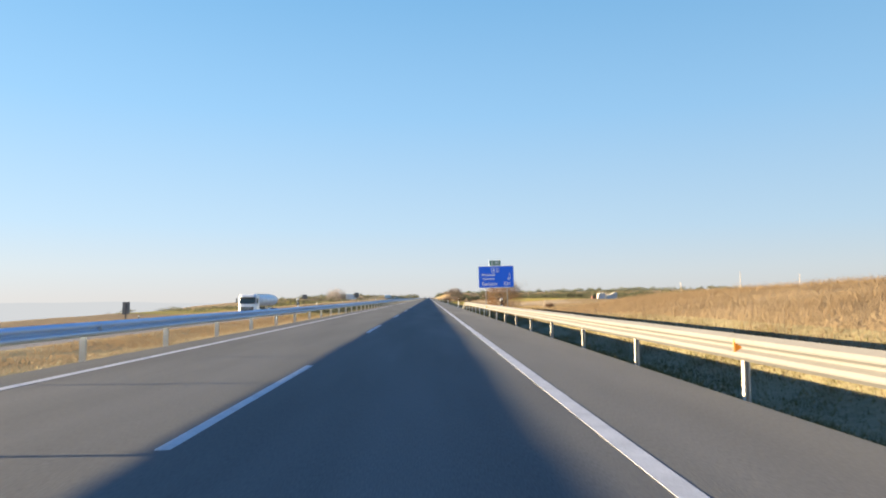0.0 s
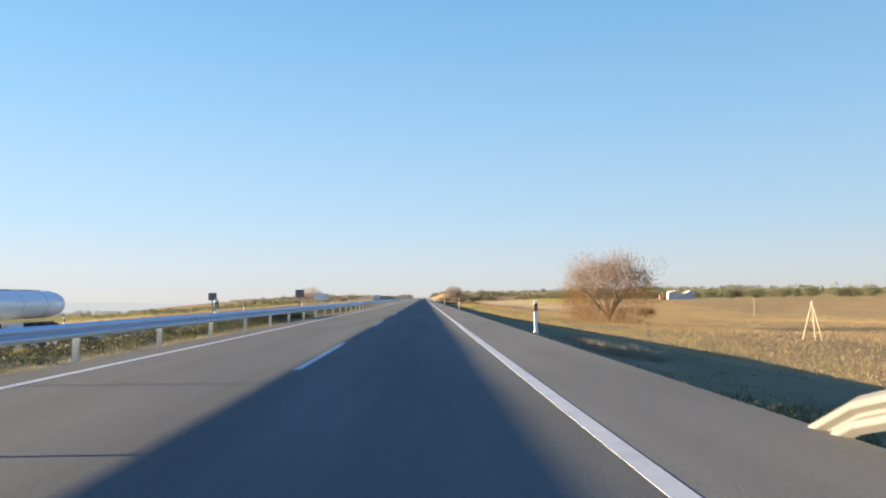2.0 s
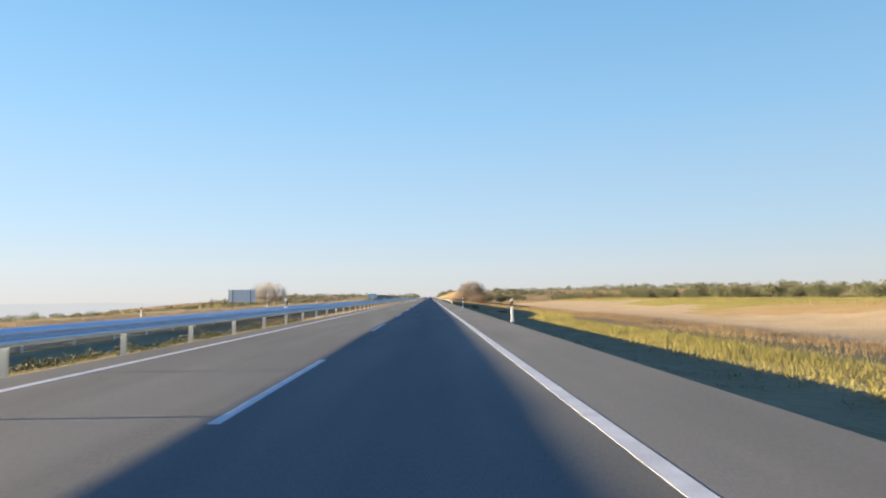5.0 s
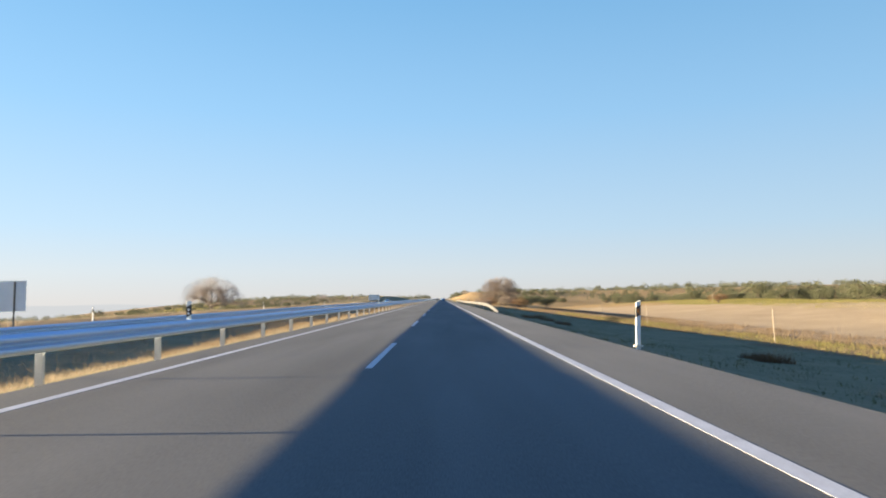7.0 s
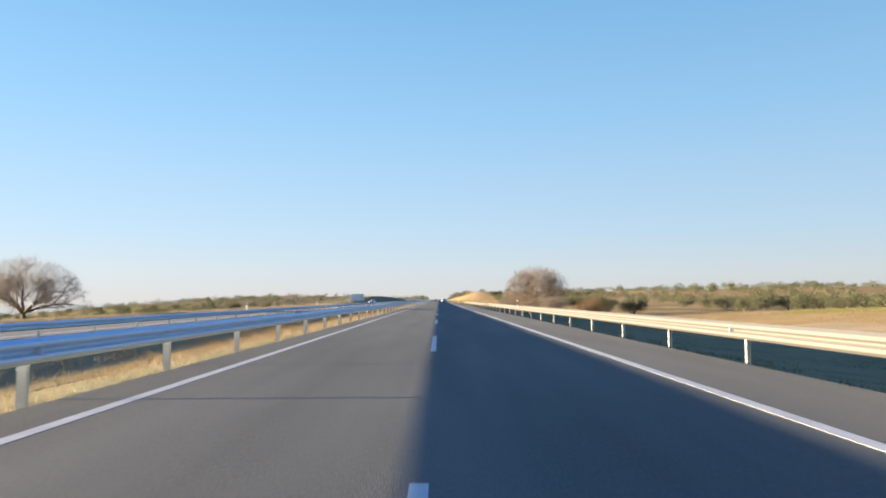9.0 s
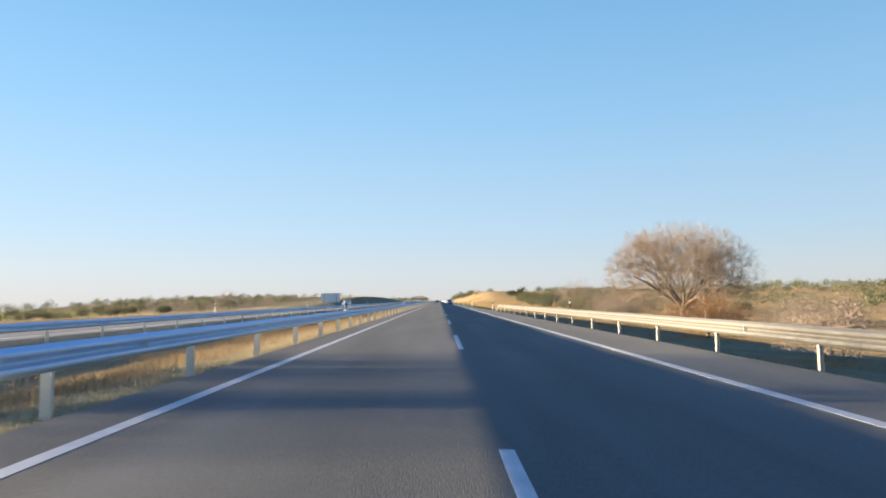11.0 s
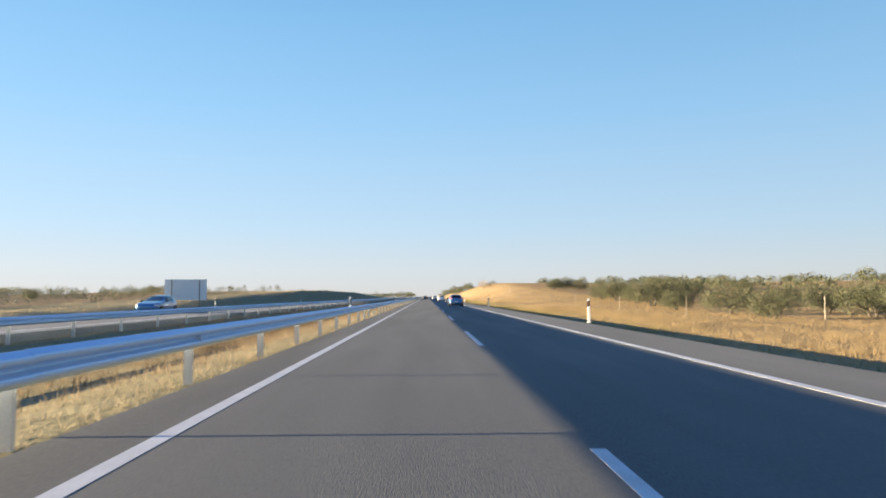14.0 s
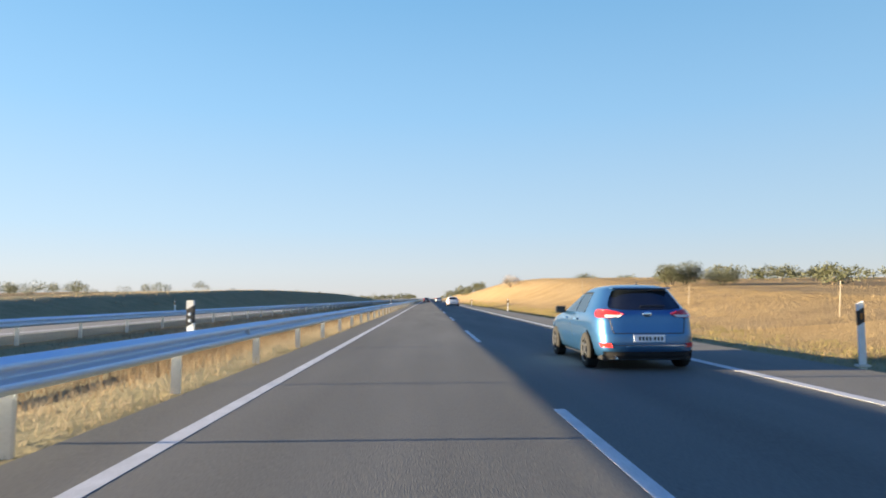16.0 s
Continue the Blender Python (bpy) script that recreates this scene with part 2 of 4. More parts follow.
def lathe(profile, seg=24, axis="X"):
    """Turns (radius, along) points round an axis."""
    v, f = [], []
    for r, a in profile:
        for k in range(seg):
            c, s = math.cos(2 * math.pi * k / seg), math.sin(2 * math.pi * k / seg)
            v.append((a, r * c, r * s) if axis == "X" else (r * c, r * s, a) if axis == "Z" else (r * c, a, r * s))
    for i in range(len(profile) - 1):
        for k in range(seg):
            j = (k + 1) % seg
            f.append((i * seg + k, i * seg + j, (i + 1) * seg + j, (i + 1) * seg + k))
    return v, f


def sweep(profile, path, closed=True):
    """Carries a closed (across, up) outline along path points; the ends are capped."""
    v, f, n = [], [], len(profile)
    for i, p in enumerate(path):
        a, b = Vector(path[max(0, i - 1)]), Vector(path[min(len(path) - 1, i + 1)])
        d = (b - a).normalized()
        side = d.cross(Vector((0, 0, 1))).normalized()
        for s, z in profile:
            v.append(Vector(p) + side * s + Vector((0, 0, z)))
    for i in range(len(path) - 1):
        for k in range(n):
            j = (k + 1) % n
            f.append((i * n + k, i * n + j, (i + 1) * n + j, (i + 1) * n + k))
    f += [tuple(range(n)), tuple(range((len(path) - 1) * n, len(path) * n))[::-1]]
    return v, f


def ease(a):
    a = np.clip(a, 0, 1)
    return a * a * (3 - 2 * a)


# ---- the lie of the land ----
def opposite_level(y):
    """Height of the other carriageway, which lies lower than ours and climbs up to it."""
    return np.interp(y, [-60, 90, 145, 230, 295, 500, 640, 900], [-1.9, -1.45, -1.0, -0.46, -0.31, -0.14, -0.05, 0.0])


def right_level(y):
    """Height of the fields beside our carriageway."""
    return np.interp(y, [-60, 20, 48, 75, 130, 300, 400, 480, 540, 620, 700, 1000], [0.75, 0.7, 0.0, -0.8, -1.1, -1.0, -0.8, -0.5, -0.1, 0.5, 1.0, 0.0])


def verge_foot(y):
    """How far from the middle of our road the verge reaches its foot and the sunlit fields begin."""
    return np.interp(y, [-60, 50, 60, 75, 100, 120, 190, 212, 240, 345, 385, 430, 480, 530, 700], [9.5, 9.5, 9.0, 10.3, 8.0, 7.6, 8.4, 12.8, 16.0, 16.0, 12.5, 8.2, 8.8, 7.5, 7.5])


def land(x, y):
    x, y = np.asarray(x, float), np.asarray(y, float)
    lo, ro = opposite_level(y), right_level(y)
    ripple = 0.10 * np.sin(x * 0.21 + 1.3 * np.sin(y * 0.05)) * np.sin(y * 0.13 + x * 0.04) + 0.25 * np.sin(x * 0.031 + 2) * np.sin(y * 0.023)
    # to the right: a raised bank at first, then a shaded verge that dips to the fields, and a slope that lifts far off
    old = -0.10 + ease((x - 5.4) / 6.5) * (ro + 0.10) - 0.62 * np.exp(-((x - 7.6) / 1.4) ** 2) + 0.95 * ease((x - 9.5) / 9) * ease((64 - y) / 26)
    foot = verge_foot(y)
    u = np.clip((x - 5.4) / (foot - 5.4), 0, 1)
    edge = -0.0925 * (foot - 5.45)
    bank = -0.07 * (1 - u) + edge * u - (0.08 + 0.02 * (foot - 5.4)) * np.sin(np.pi * u)
    bank = bank + (ro - edge) * ease((x - foot) / 16)
    high = ease((62 - y) / 20)
    right = high * old + (1 - high) * bank
    hill = ease((y - 490) / 165) * ease((x - 7.5) / 15.5) * (4.2 + 0.5 * np.sin(y * 0.02)) * ease((1500 - y) / 600)
    right = right + hill + ease((x - 55) / 260) * 3.0 + ripple * ease((x - 13) / 25) + 1.6 * ease((x - 17) / 30) * ease((y - 150) / 40) * ease((380 - y) / 60)
    # to the left: median hollow, the other carriageway, fields that fall away, a low hill further on
    low = ease((190 - y) / 60)      # where the other road lies low the median stays high near the rail
    t = (1 - low) * ease((-4.25 - x) / 5.0) + low * ease((-8.6 - x) / 5.4)
    left = -0.10 + t * (lo - 0.15) - 0.22 * (1 - low) * np.exp(-((x + 9.5) / 2.5) ** 2) - 0.06 * low * ease((-4.25 - x) / 2)
    cut = ease((y - 470) / 210) * ease((-x - 26.5) / 9.0) * 3.2 * ease((1000 - y) / 260) * ease((x + 185) / 95)
    fall = -ease((-x - 60) / 300) * 4.0 * (1 - 0.8 * ease((y - 420) / 200)) - ease((-x - 300) / 1500) * 22
    fall = fall - 0.085 * np.clip(-x - 95, 0, 1900) * (1 - 0.75 * ease((y - 520) / 120) * ease((x + 260) / 80))
    fall = fall - ease((-x - 28) / 50) * 2.7 * ease((530 - y) / 120)
    rim = 0.25 * np.exp(-((x + 33) / 5.0) ** 2)
    left = left + cut + fall + rim + ripple * ease((-x - 28) / 25)
    z = np.where(x > 0, right, left)
    return np.where((x > -4.25) & (x < 5.4), -0.10, z)


def sheet(name, xs, ys, material, lift=0.0, level=land, smooth=True):
    X, Y = np.meshgrid(xs, ys, indexing="ij")
    Z = level(X, Y) + lift
    v = np.stack([X, Y, Z], -1).reshape(-1, 3)
    n = len(ys)
    f = [(i * n + j, (i + 1) * n + j, (i + 1) * n + j + 1, i * n + j + 1) for i in range(len(xs) - 1) for j in range(n - 1)]
    return mesh_of(name, v, f, material, smooth)


near_x = np.concatenate([-np.geomspace(4500, 172, 16), np.arange(-165, -59, 5.0), np.arange(-58, -28, 2.5), np.arange(-28, -4.6, 0.8), [-4.25, 0, 5.4],
                         np.arange(5.8, 14, 0.6), np.arange(14.5, 60, 2.5), np.arange(62, 270, 6.0), np.geomspace(280, 4500, 18)])
near_y = np.concatenate([[-900, -300, -120], np.arange(-70, 800, 5.0), np.geomspace(810, 4600, 26)])
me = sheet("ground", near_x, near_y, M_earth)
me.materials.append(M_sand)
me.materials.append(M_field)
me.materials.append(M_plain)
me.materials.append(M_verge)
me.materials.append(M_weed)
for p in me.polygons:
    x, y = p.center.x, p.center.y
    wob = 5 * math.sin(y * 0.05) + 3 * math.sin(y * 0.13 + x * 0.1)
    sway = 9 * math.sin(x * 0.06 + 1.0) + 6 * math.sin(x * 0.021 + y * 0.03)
    # weedy soil with shade put into its colour: verge, median and far slope
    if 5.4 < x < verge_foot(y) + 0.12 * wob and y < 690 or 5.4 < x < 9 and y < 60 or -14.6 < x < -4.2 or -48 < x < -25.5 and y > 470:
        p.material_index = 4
    elif 8 < x < 60 and y < 62 or 7 < x < 60 and y > 535 or verge_foot(y) < x < 19 + wob * 0.5 and 170 < y < 345 - x:
        p.material_index = 5
    elif 19 + wob * 0.5 < x < 35 + wob and 170 < y < 345 - x:
        p.material_index = 1
    elif 35 + wob < x < 120 + 1.5 * sway and 215 < y + wob + sway < 330 or -150 + sway < x < -44 + wob and 200 + sway < y < 480 + 1.4 * sway or 70 + sway < x + wob < 260 and 60 + sway < y < 150 + sway:
        p.material_index = 2
    elif abs(x) > 420 or y > 1500:
        p.material_index = 3
    elif x < -25.5:
        p.material_index = 5
M_haze = bpy.data.materials.new("painted_haze_glow")
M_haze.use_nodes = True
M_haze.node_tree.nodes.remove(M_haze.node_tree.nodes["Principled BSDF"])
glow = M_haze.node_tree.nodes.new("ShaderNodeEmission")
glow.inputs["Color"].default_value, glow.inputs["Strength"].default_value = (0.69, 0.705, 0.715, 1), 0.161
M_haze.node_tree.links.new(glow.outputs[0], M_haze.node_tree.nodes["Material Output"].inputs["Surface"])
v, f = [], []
for k in range(121):        # horizon hills as a glowing wall, haze in its colour, all round the view
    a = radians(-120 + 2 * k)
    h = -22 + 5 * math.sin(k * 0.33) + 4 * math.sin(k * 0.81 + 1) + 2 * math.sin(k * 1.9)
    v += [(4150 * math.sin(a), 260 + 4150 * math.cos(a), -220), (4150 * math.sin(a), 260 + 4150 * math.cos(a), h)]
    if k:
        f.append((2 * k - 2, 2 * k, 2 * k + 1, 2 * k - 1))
tagged(new("backdrop", mesh_of("backdrop", v, f, M_haze)), "pale hills on the far horizon with haze put into their glow", "distance", kind="structure")
tagged(new("ground", me), "dry rolling farmland with sandy and green fields", "ground", kind="structure")

# our carriageway: two lanes and shoulders
ROAD_Y = np.concatenate([[-120, -40], np.arange(-20, 700, 20.0), np.geomspace(720, 3000, 12)])


def ribbon(name, x0, x1, y0, y1, z, material, thick=0.0, level=None):
    """A flat strip along the road with real thickness."""
    ys = [y for y in ROAD_Y if y0 < y < y1] if y1 - y0 > 25 else []
    ys = [y0] + ys + [y1]
    v, f = [], []
    for y in ys:
        h = z + (float(level(y)) if level else 0.0)
        v += [(x0, y, h - thick), (x0, y, h), (x1, y, h), (x1, y, h - thick)]
    for i in range(len(ys) - 1):
        a, b = 4 * i, 4 * i + 4
        f += [(a, a + 1, b + 1, b), (a + 1, a + 2, b + 2, b + 1), (a + 2, a + 3, b + 3, b + 2), (a + 3, a, b, b + 3)]
    f += [(0, 3, 2, 1), (4 * len(ys) - 4, 4 * len(ys) - 3, 4 * len(ys) - 2, 4 * len(ys) - 1)]
    return mesh_of(name, v, f, material)


road = tagged(new("road", ribbon("road", -4.28, 3.50, -120, 3000, 0.0, M_asphalt, 0.35)), "weathered grey two-lane motorway carriageway with shoulders", "road", kind="structure")
part("edge_line", ribbon("edge_line", -3.49, -3.33, -120, 3000, 0.002, M_line, 0.02), M_line, road, "solid white painted edge line")
part("edge_line", ribbon("edge_line", 3.41, 3.59, -120, 3000, 0.002, M_line, 0.02), M_line, road, "solid white painted edge line")
part("shoulder", ribbon("shoulder", 3.50, 5.45, -120, 3000, 0.0, M_shoulder, 0.35), M_shoulder, road, "paler worn asphalt shoulder")
dash_mesh = ribbon("lane_dash", -0.06, 0.06, 0, 6.35, 0.002, M_line, 0.02)
for k in range(-3, 60):
    d = part("lane_dash", dash_mesh, M_line, road)
    d.location.y = 17 * k
rnd = random.Random(5)
crack_mesh = []
for s in range(4):
    w = random.Random(s)
    pts = [(-3.2 + 0.28 * i, 0.05 * w.uniform(-1, 1) + 0.10 * math.sin(i * 0.4 + s)) for i in range(12)]
    v, f = [], []
    for x, y in pts:
        g = 0.003 + 0.009 * w.random() ** 2
        v += [(x, y - g, 0.003), (x, y + g, 0.003)]
    for i in range(len(pts) - 1):
        f.append((2 * i, 2 * i + 2, 2 * i + 3, 2 * i + 1))
    crack_mesh.append(mesh_of("sealed_crack", v, f, M_crack))
for k in range(12):
    c = part("sealed_crack", crack_mesh[k % 4], M_crack, road)
    c.location.y = -6 + 46.0 * k + rnd.uniform(-12, 12)

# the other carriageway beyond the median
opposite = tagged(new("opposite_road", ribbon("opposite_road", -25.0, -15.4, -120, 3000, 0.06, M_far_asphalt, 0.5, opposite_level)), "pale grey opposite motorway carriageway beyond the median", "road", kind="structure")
for x in (-16.3, -23.4):
    part("edge_line", ribbon("edge_line", x - 0.08, x + 0.08, -120, 3000, 0.066, M_line, 0.02, opposite_level), M_line, opposite, "solid white painted edge line")
for k in range(-3, 45):
    y = 17 * k + 6
    d = part("lane_dash", dash_mesh, M_line, opposite)
    d.location = (-19.85, y, float(opposite_level(y + 3)) + 0.062)
    d.rotation_euler.x = math.atan2(float(opposite_level(y + 6) - opposite_level(y)), 6)


# ---- guard rails ----
def beam_outline(facing):
    """The W section, 30 cm high and 4 mm thick, bulging to the facing side."""
    c = [(0.0, 0.0), (0.012, 0.008), (0.075, 0.048), (0.083, 0.065), (0.083, 0.088), (0.075, 0.105), (0.012, 0.140), (0.004, 0.155),
         (0.012, 0.170), (0.075, 0.205), (0.083, 0.222), (0.083, 0.245), (0.075, 0.262), (0.012, 0.302), (0.0, 0.31)]
    return [(facing * a, z * 0.975) for a, z in c] + [(facing * (a - 0.005), z * 0.975) for a, z in c[::-1]]


def channel_post(height):
    b = box_bm(0.12, 0.006, height, (-0.02, -0.024, 0))
    for x in (0.037, -0.077):
        box_bm(0.006, 0.05, height, (x, 0, 0), bm=b)
        box_bm(0.028, 0.006, height, (x * 0.74 - 0.005, 0.024, 0), bm=b)
    me = bpy.data.meshes.new("post")
    b.to_mesh(me)
    b.free()
    me.materials.append(M_post)
    return me


POST = channel_post(1.0)
refl = box_bm(0.11, 0.014, 0.15, (0, 0, 0), 0.006)
REFL_MESH = bpy.data.meshes.new("reflector")
refl.to_mesh(REFL_MESH)
refl.free()
REFL_MESH.materials.append(M_amber)
REFL_GREY = REFL_MESH.copy()
REFL_GREY.materials[0] = M_grey_refl
SEG = {}
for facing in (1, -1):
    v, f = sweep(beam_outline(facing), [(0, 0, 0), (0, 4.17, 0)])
    SEG[facing] = mesh_of("beam", v, f, M_steel if facing > 0 else M_sunlit_steel)


def guard_rail(label, x, y0, y1, facing, low, level=None, far=None, reflect=(), step=4.15, posts=None):
    """Posts at even steps, each with a spacer and its beam; facing 1 bulges to the right; reflect: where reflectors sit."""
    rail = thing("guard_rail", label, "guard rail", pose(x, y0, 0))
    spacer = box_bm(0.10, 0.07, 0.16, (0, 0, 0))
    sm = bpy.data.meshes.new("spacer")
    spacer.to_mesh(sm)
    spacer.free()
    sm.materials.append(M_post)
    w = random.Random(int(abs(x) * 10))
    posts = posts or [y0 + step * k for k in range(int((y1 - y0 + 0.01) / step) + 1)]
    for k, py in enumerate(posts):
        y = py - y0
        if k + 1 < len(posts):
            step = posts[k + 1] - py
        h = float(level(y + y0)) if level else 0.0
        h2 = float(level(y + y0 + step)) if level else 0.0
        p = part("post", POST, M_post, rail)
        p.location = (-0.10 * facing, y, h + low + 0.27 - 1.0)
        p.rotation_euler = (radians(w.uniform(-0.8, 0.8)), 0, 0 if facing > 0 else math.pi)
        if facing < 0:
            p.scale.x = 0.62        # the verge rail stands on narrower posts
        s = part("spacer", sm, M_post, rail)
        s.location = (-0.055 * facing, y, h + low + 0.07)
        if k + 1 < len(posts):
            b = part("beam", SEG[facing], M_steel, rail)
            b.location = (0.0015 * (k % 2), y, h + low + w.uniform(-0.004, 0.004))
            b.rotation_euler.x = math.atan2(h2 - h, step)
            b.scale = (1, step / 4.15, float(np.interp(y + y0, [135, 180], [0.93, 1.0])) if x == -4.55 else 1)
    for yy in reflect:
        r = part("reflector", REFL_MESH if yy < 100 and facing < 0 else REFL_GREY, M_amber, rail, "small amber reflector" if yy < 100 and facing < 0 else "small pale reflector")
        r.location = (0.035 * facing, yy - y0, low + 0.095)
    if far:
        ys = np.arange(y, far - y0, 40)
        v, f = sweep(beam_outline(facing), [(0, yy, low + (float(level(yy + y0)) if level else 0.0)) for yy in ys])
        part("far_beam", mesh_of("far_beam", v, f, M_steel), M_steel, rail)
    return rail


def rail_end(rail, points, facing):
    v, f = sweep(beam_outline(facing), points)
    part("sloping_end", mesh_of("sloping_end", v, f, M_sunlit_steel), M_sunlit_steel, rail, "rail end bent down into the ground")


# posts stand at 4.15 m, and less evenly along the last stretch
MEDIAN_POSTS = [-29.25 + 4.15 * k for k in range(96)]
for a in (385.0, 401.0, 415.8, 436.0, 448.9, 469.0, 483.5, 499.2, 518.5):
    gap = a - MEDIAN_POSTS[-1]
    n = round(gap / 3.9)
    MEDIAN_POSTS += [a - gap * (n - 1 - k) / n for k in range(n)] + [a + 4.2, a + 8.4]
MEDIAN_POSTS += [MEDIAN_POSTS[-1] + 4.15 * k for k in range(1, 37)]
guard_rail("galvanised steel guard rail along the grassy median", -4.55, -29.25, 681, 1, 0.405, far=1500, posts=MEDIAN_POSTS, reflect=[8.4 + 34.2 * k for k in range(19)])
guard_rail("galvanised guard rail edging the opposite carriageway", -14.9, -32, 680, 1, 0.40, level=lambda y: opposite_level(y) - 0.05, far=1300)
r1 = guard_rail("sunlit galvanised guard rail ending in a turned-down terminal", 5.57, -30.55, 60.8, -1, 0.405, reflect=(2.5, 36.1))
rail_end(r1, [(0, 91.3, 0.405), (-0.02, 91.9, 0.35), (-0.1, 92.9, 0.04), (-0.15, 93.6, -0.33)], -1)
r2 = guard_rail("sunlit galvanised guard rail beside the big bare tree", 5.56, 282.2, 409.8, -1, 0.40, reflect=(286.6, 320.5, 354.5, 388.5), step=4.115)
rail_end(r2, [(0.45, -16, -0.42), (0.40, -14, -0.16), (0.29, -10.5, 0.12), (0.12, -5.5, 0.33), (0, 0, 0.40)], -1)
rail_end(r2, [(0, 127.5, 0.40), (0, 128.5, 0.36), (-0.05, 129.8, 0.12), (-0.08, 131.4, -0.25)], -1)


# ---- delineator posts ----
def delineator(left, foot=-0.35):
    ob = thing("delineator_post", "white plastic delineator post with a black band" + (" on rail" if foot > 0 else "") + ("" if left else " and reflector"), "road post", group="delineator posts")
    outline = [(-0.05, -0.02), (0.05, -0.02), (0.058, 0.0), (0.046, 0.04), (0.0, 0.052), (-0.046, 0.04), (-0.058, 0.0)]

    def tube(z0, z1, grow, slant=0.0):
        v = [(a * grow, b * grow, z0 + slant * a) for a, b in outline] + [(a * grow, b * grow, z1 + slant * a) for a, b in outline]
        n = len(outline)
        return v, [(k, (k + 1) % n, n + (k + 1) % n, n + k) for k in range(n)] + [tuple(range(n))[::-1], tuple(range(n, 2 * n))]

    part("body", mesh_of("body", *tube(foot, 1.08, 1.0, 0.5 if foot < 0 else 0.0), M_white), M_white, ob)
    if foot < 0:
        part("foot", box_bm(0.19, 0.15, 0.045, (0, 0.01, 0.03), 0.015), M_post, ob, "pale concrete foot")
    part("black_band", mesh_of("black_band", *tube(0.74, 0.98, 1.06, 0.6), M_black), M_black, ob, "slanted black band")
    if left:
        for z in (0.80, 0.89):
            v, f = lathe([(0.0, -0.036), (0.022, -0.034), (0.026, -0.02)], 10, "Y")
            part("round_reflector", mesh_of("round_reflector", [(a, b, c + z) for a, b, c in v], f, M_sheet), M_sheet, ob)
    else:
        part("reflector", box_bm(0.036, 0.016, 0.10, (0.0, -0.026, 0.81), 0.006), M_dull_amber, ob, "amber reflector")
    return ob


hito = delineator(False)
hito.matrix_basis = pose(5.66, 79, -0.05)
for y, x in ((128.5, 5.75), (178, 5.75), (225.5, 5.75), (421.9, 5.78), (472.5, 5.75), (520.4, 5.78), (570, 5.8), (620, 5.8)):
    copy_thing(hito, pose(x, y, -0.05, rnd.uniform(-2, 2), rnd.uniform(-2, 2), rnd.uniform(-6, 6)))
hito_rail = delineator(False, 0.45)
hito_rail.matrix_basis = pose(5.66, 29, 0)
for y in (322, 373.2):
    copy_thing(hito_rail, pose(5.66, y, 0, 0, 0, rnd.uniform(-6, 6)))
hito_left = delineator(True, 0.5)
hito_left.matrix_basis = pose(-4.62, 29.3, 0.04)
for y in (79, 128.5, 178, 225.5, 273, 322, 371, 421, 473, 518.9, 570, 620):
    copy_thing(hito_left, pose(-4.62, y, 0.04, rnd.uniform(-2, 2), rnd.uniform(-1, 1), rnd.uniform(-6, 6)))
hito_far = delineator(True)
hito_far.matrix_basis = pose(-25.5, 60, float(opposite_level(60)) - 0.02, 0, 0, 180)
for y in (110, 162, 212, 262, 312, 365, 417, 470, 522, 575):
    copy_thing(hito_far, pose(-25.5, y, float(opposite_level(y)) - 0.02, 0, 0, 180))


# ---- road signs ----
def plate_bm(w, h, d, r):
    """An upright panel with rounded corners, facing -y, its lower edge at z 0."""
    b = bmesh.new()
    ring = []
    for cx, cz, a0 in ((w / 2 - r, h - r, 0), (-w / 2 + r, h - r, 90), (-w / 2 + r, r, 180), (w / 2 - r, r, 270)):
        for k in range(5):
            a = radians(a0 + k * 22.5)
            ring.append(b.verts.new((cx + r * math.cos(a), 0, cz + r * math.sin(a))))
    face = b.faces.new(ring)
    ext = bmesh.ops.extrude_face_region(b, geom=[face])
    bmesh.ops.translate(b, vec=(0, d, 0), verts=[g for g in ext["geom"] if isinstance(g, bmesh.types.BMVert)])
    bmesh.ops.recalc_face_normals(b, faces=b.faces)
    return b


def lettering(text, size, x, z, y, material, parent, align="LEFT", wide=1.0):
    cu = bpy.data.curves.new("lettering", "FONT")
    cu.body, cu.size, cu.align_x, cu.extrude, cu.offset = text, size, align, 0.0005, size * 0.012
    tmp = bpy.data.objects.new("tmp", cu)
    scene.collection.objects.link(tmp)
    bpy.context.view_layer.update()
    me = bpy.data.meshes.new_from_object(tmp.evaluated_get(bpy.context.evaluated_depsgraph_get()))
    bpy.data.objects.remove(tmp)
    me.materials.clear()
    me.materials.append(material)
    ob = part("lettering", me, material, parent, "white lettering")
    ob.matrix_basis = pose(x, y, z, 90) @ Matrix.Diagonal((wide, 1, 1, 1))
    return ob


sign = thing("direction_sign", "blue motorway distance sign with green route plate on steel posts", "road sign", pose(7.68, 51.35, 0, 0, -1.2, -2))
W, H, B = 2.96, 1.83, 1.93
part("border", plate_bm(W, H, 0.03, 0.10), M_sheet, sign, "white border").location = (0, 0.002, B)
part("panel", plate_bm(W - 0.09, H - 0.09, 0.03, 0.08), M_blue, sign, "blue reflective panel").location = (0, -0.001, B + 0.045)
part("route_border", plate_bm(0.96, 0.45, 0.03, 0.06), M_sheet, sign, "white border").location = (-0.06, -0.002, B + H + 0.01)
part("route_plate", plate_bm(0.89, 0.38, 0.03, 0.05), M_signgreen, sign, "green route plate").location = (-0.06, -0.007, B + H + 0.045)
lettering("E-90", 0.34, -0.06, B + H + 0.115, -0.0085, M_sheet, sign, "CENTER", 1.05)
part("route_frame", plate_bm(0.66, 0.37, 0.02, 0.03), M_sheet, sign, "white frame").location = (-0.06, -0.004, B + 1.29)
part("route_panel", plate_bm(0.60, 0.31, 0.02, 0.02), M_blue, sign, "blue panel").location = (-0.06, -0.007, B + 1.32)
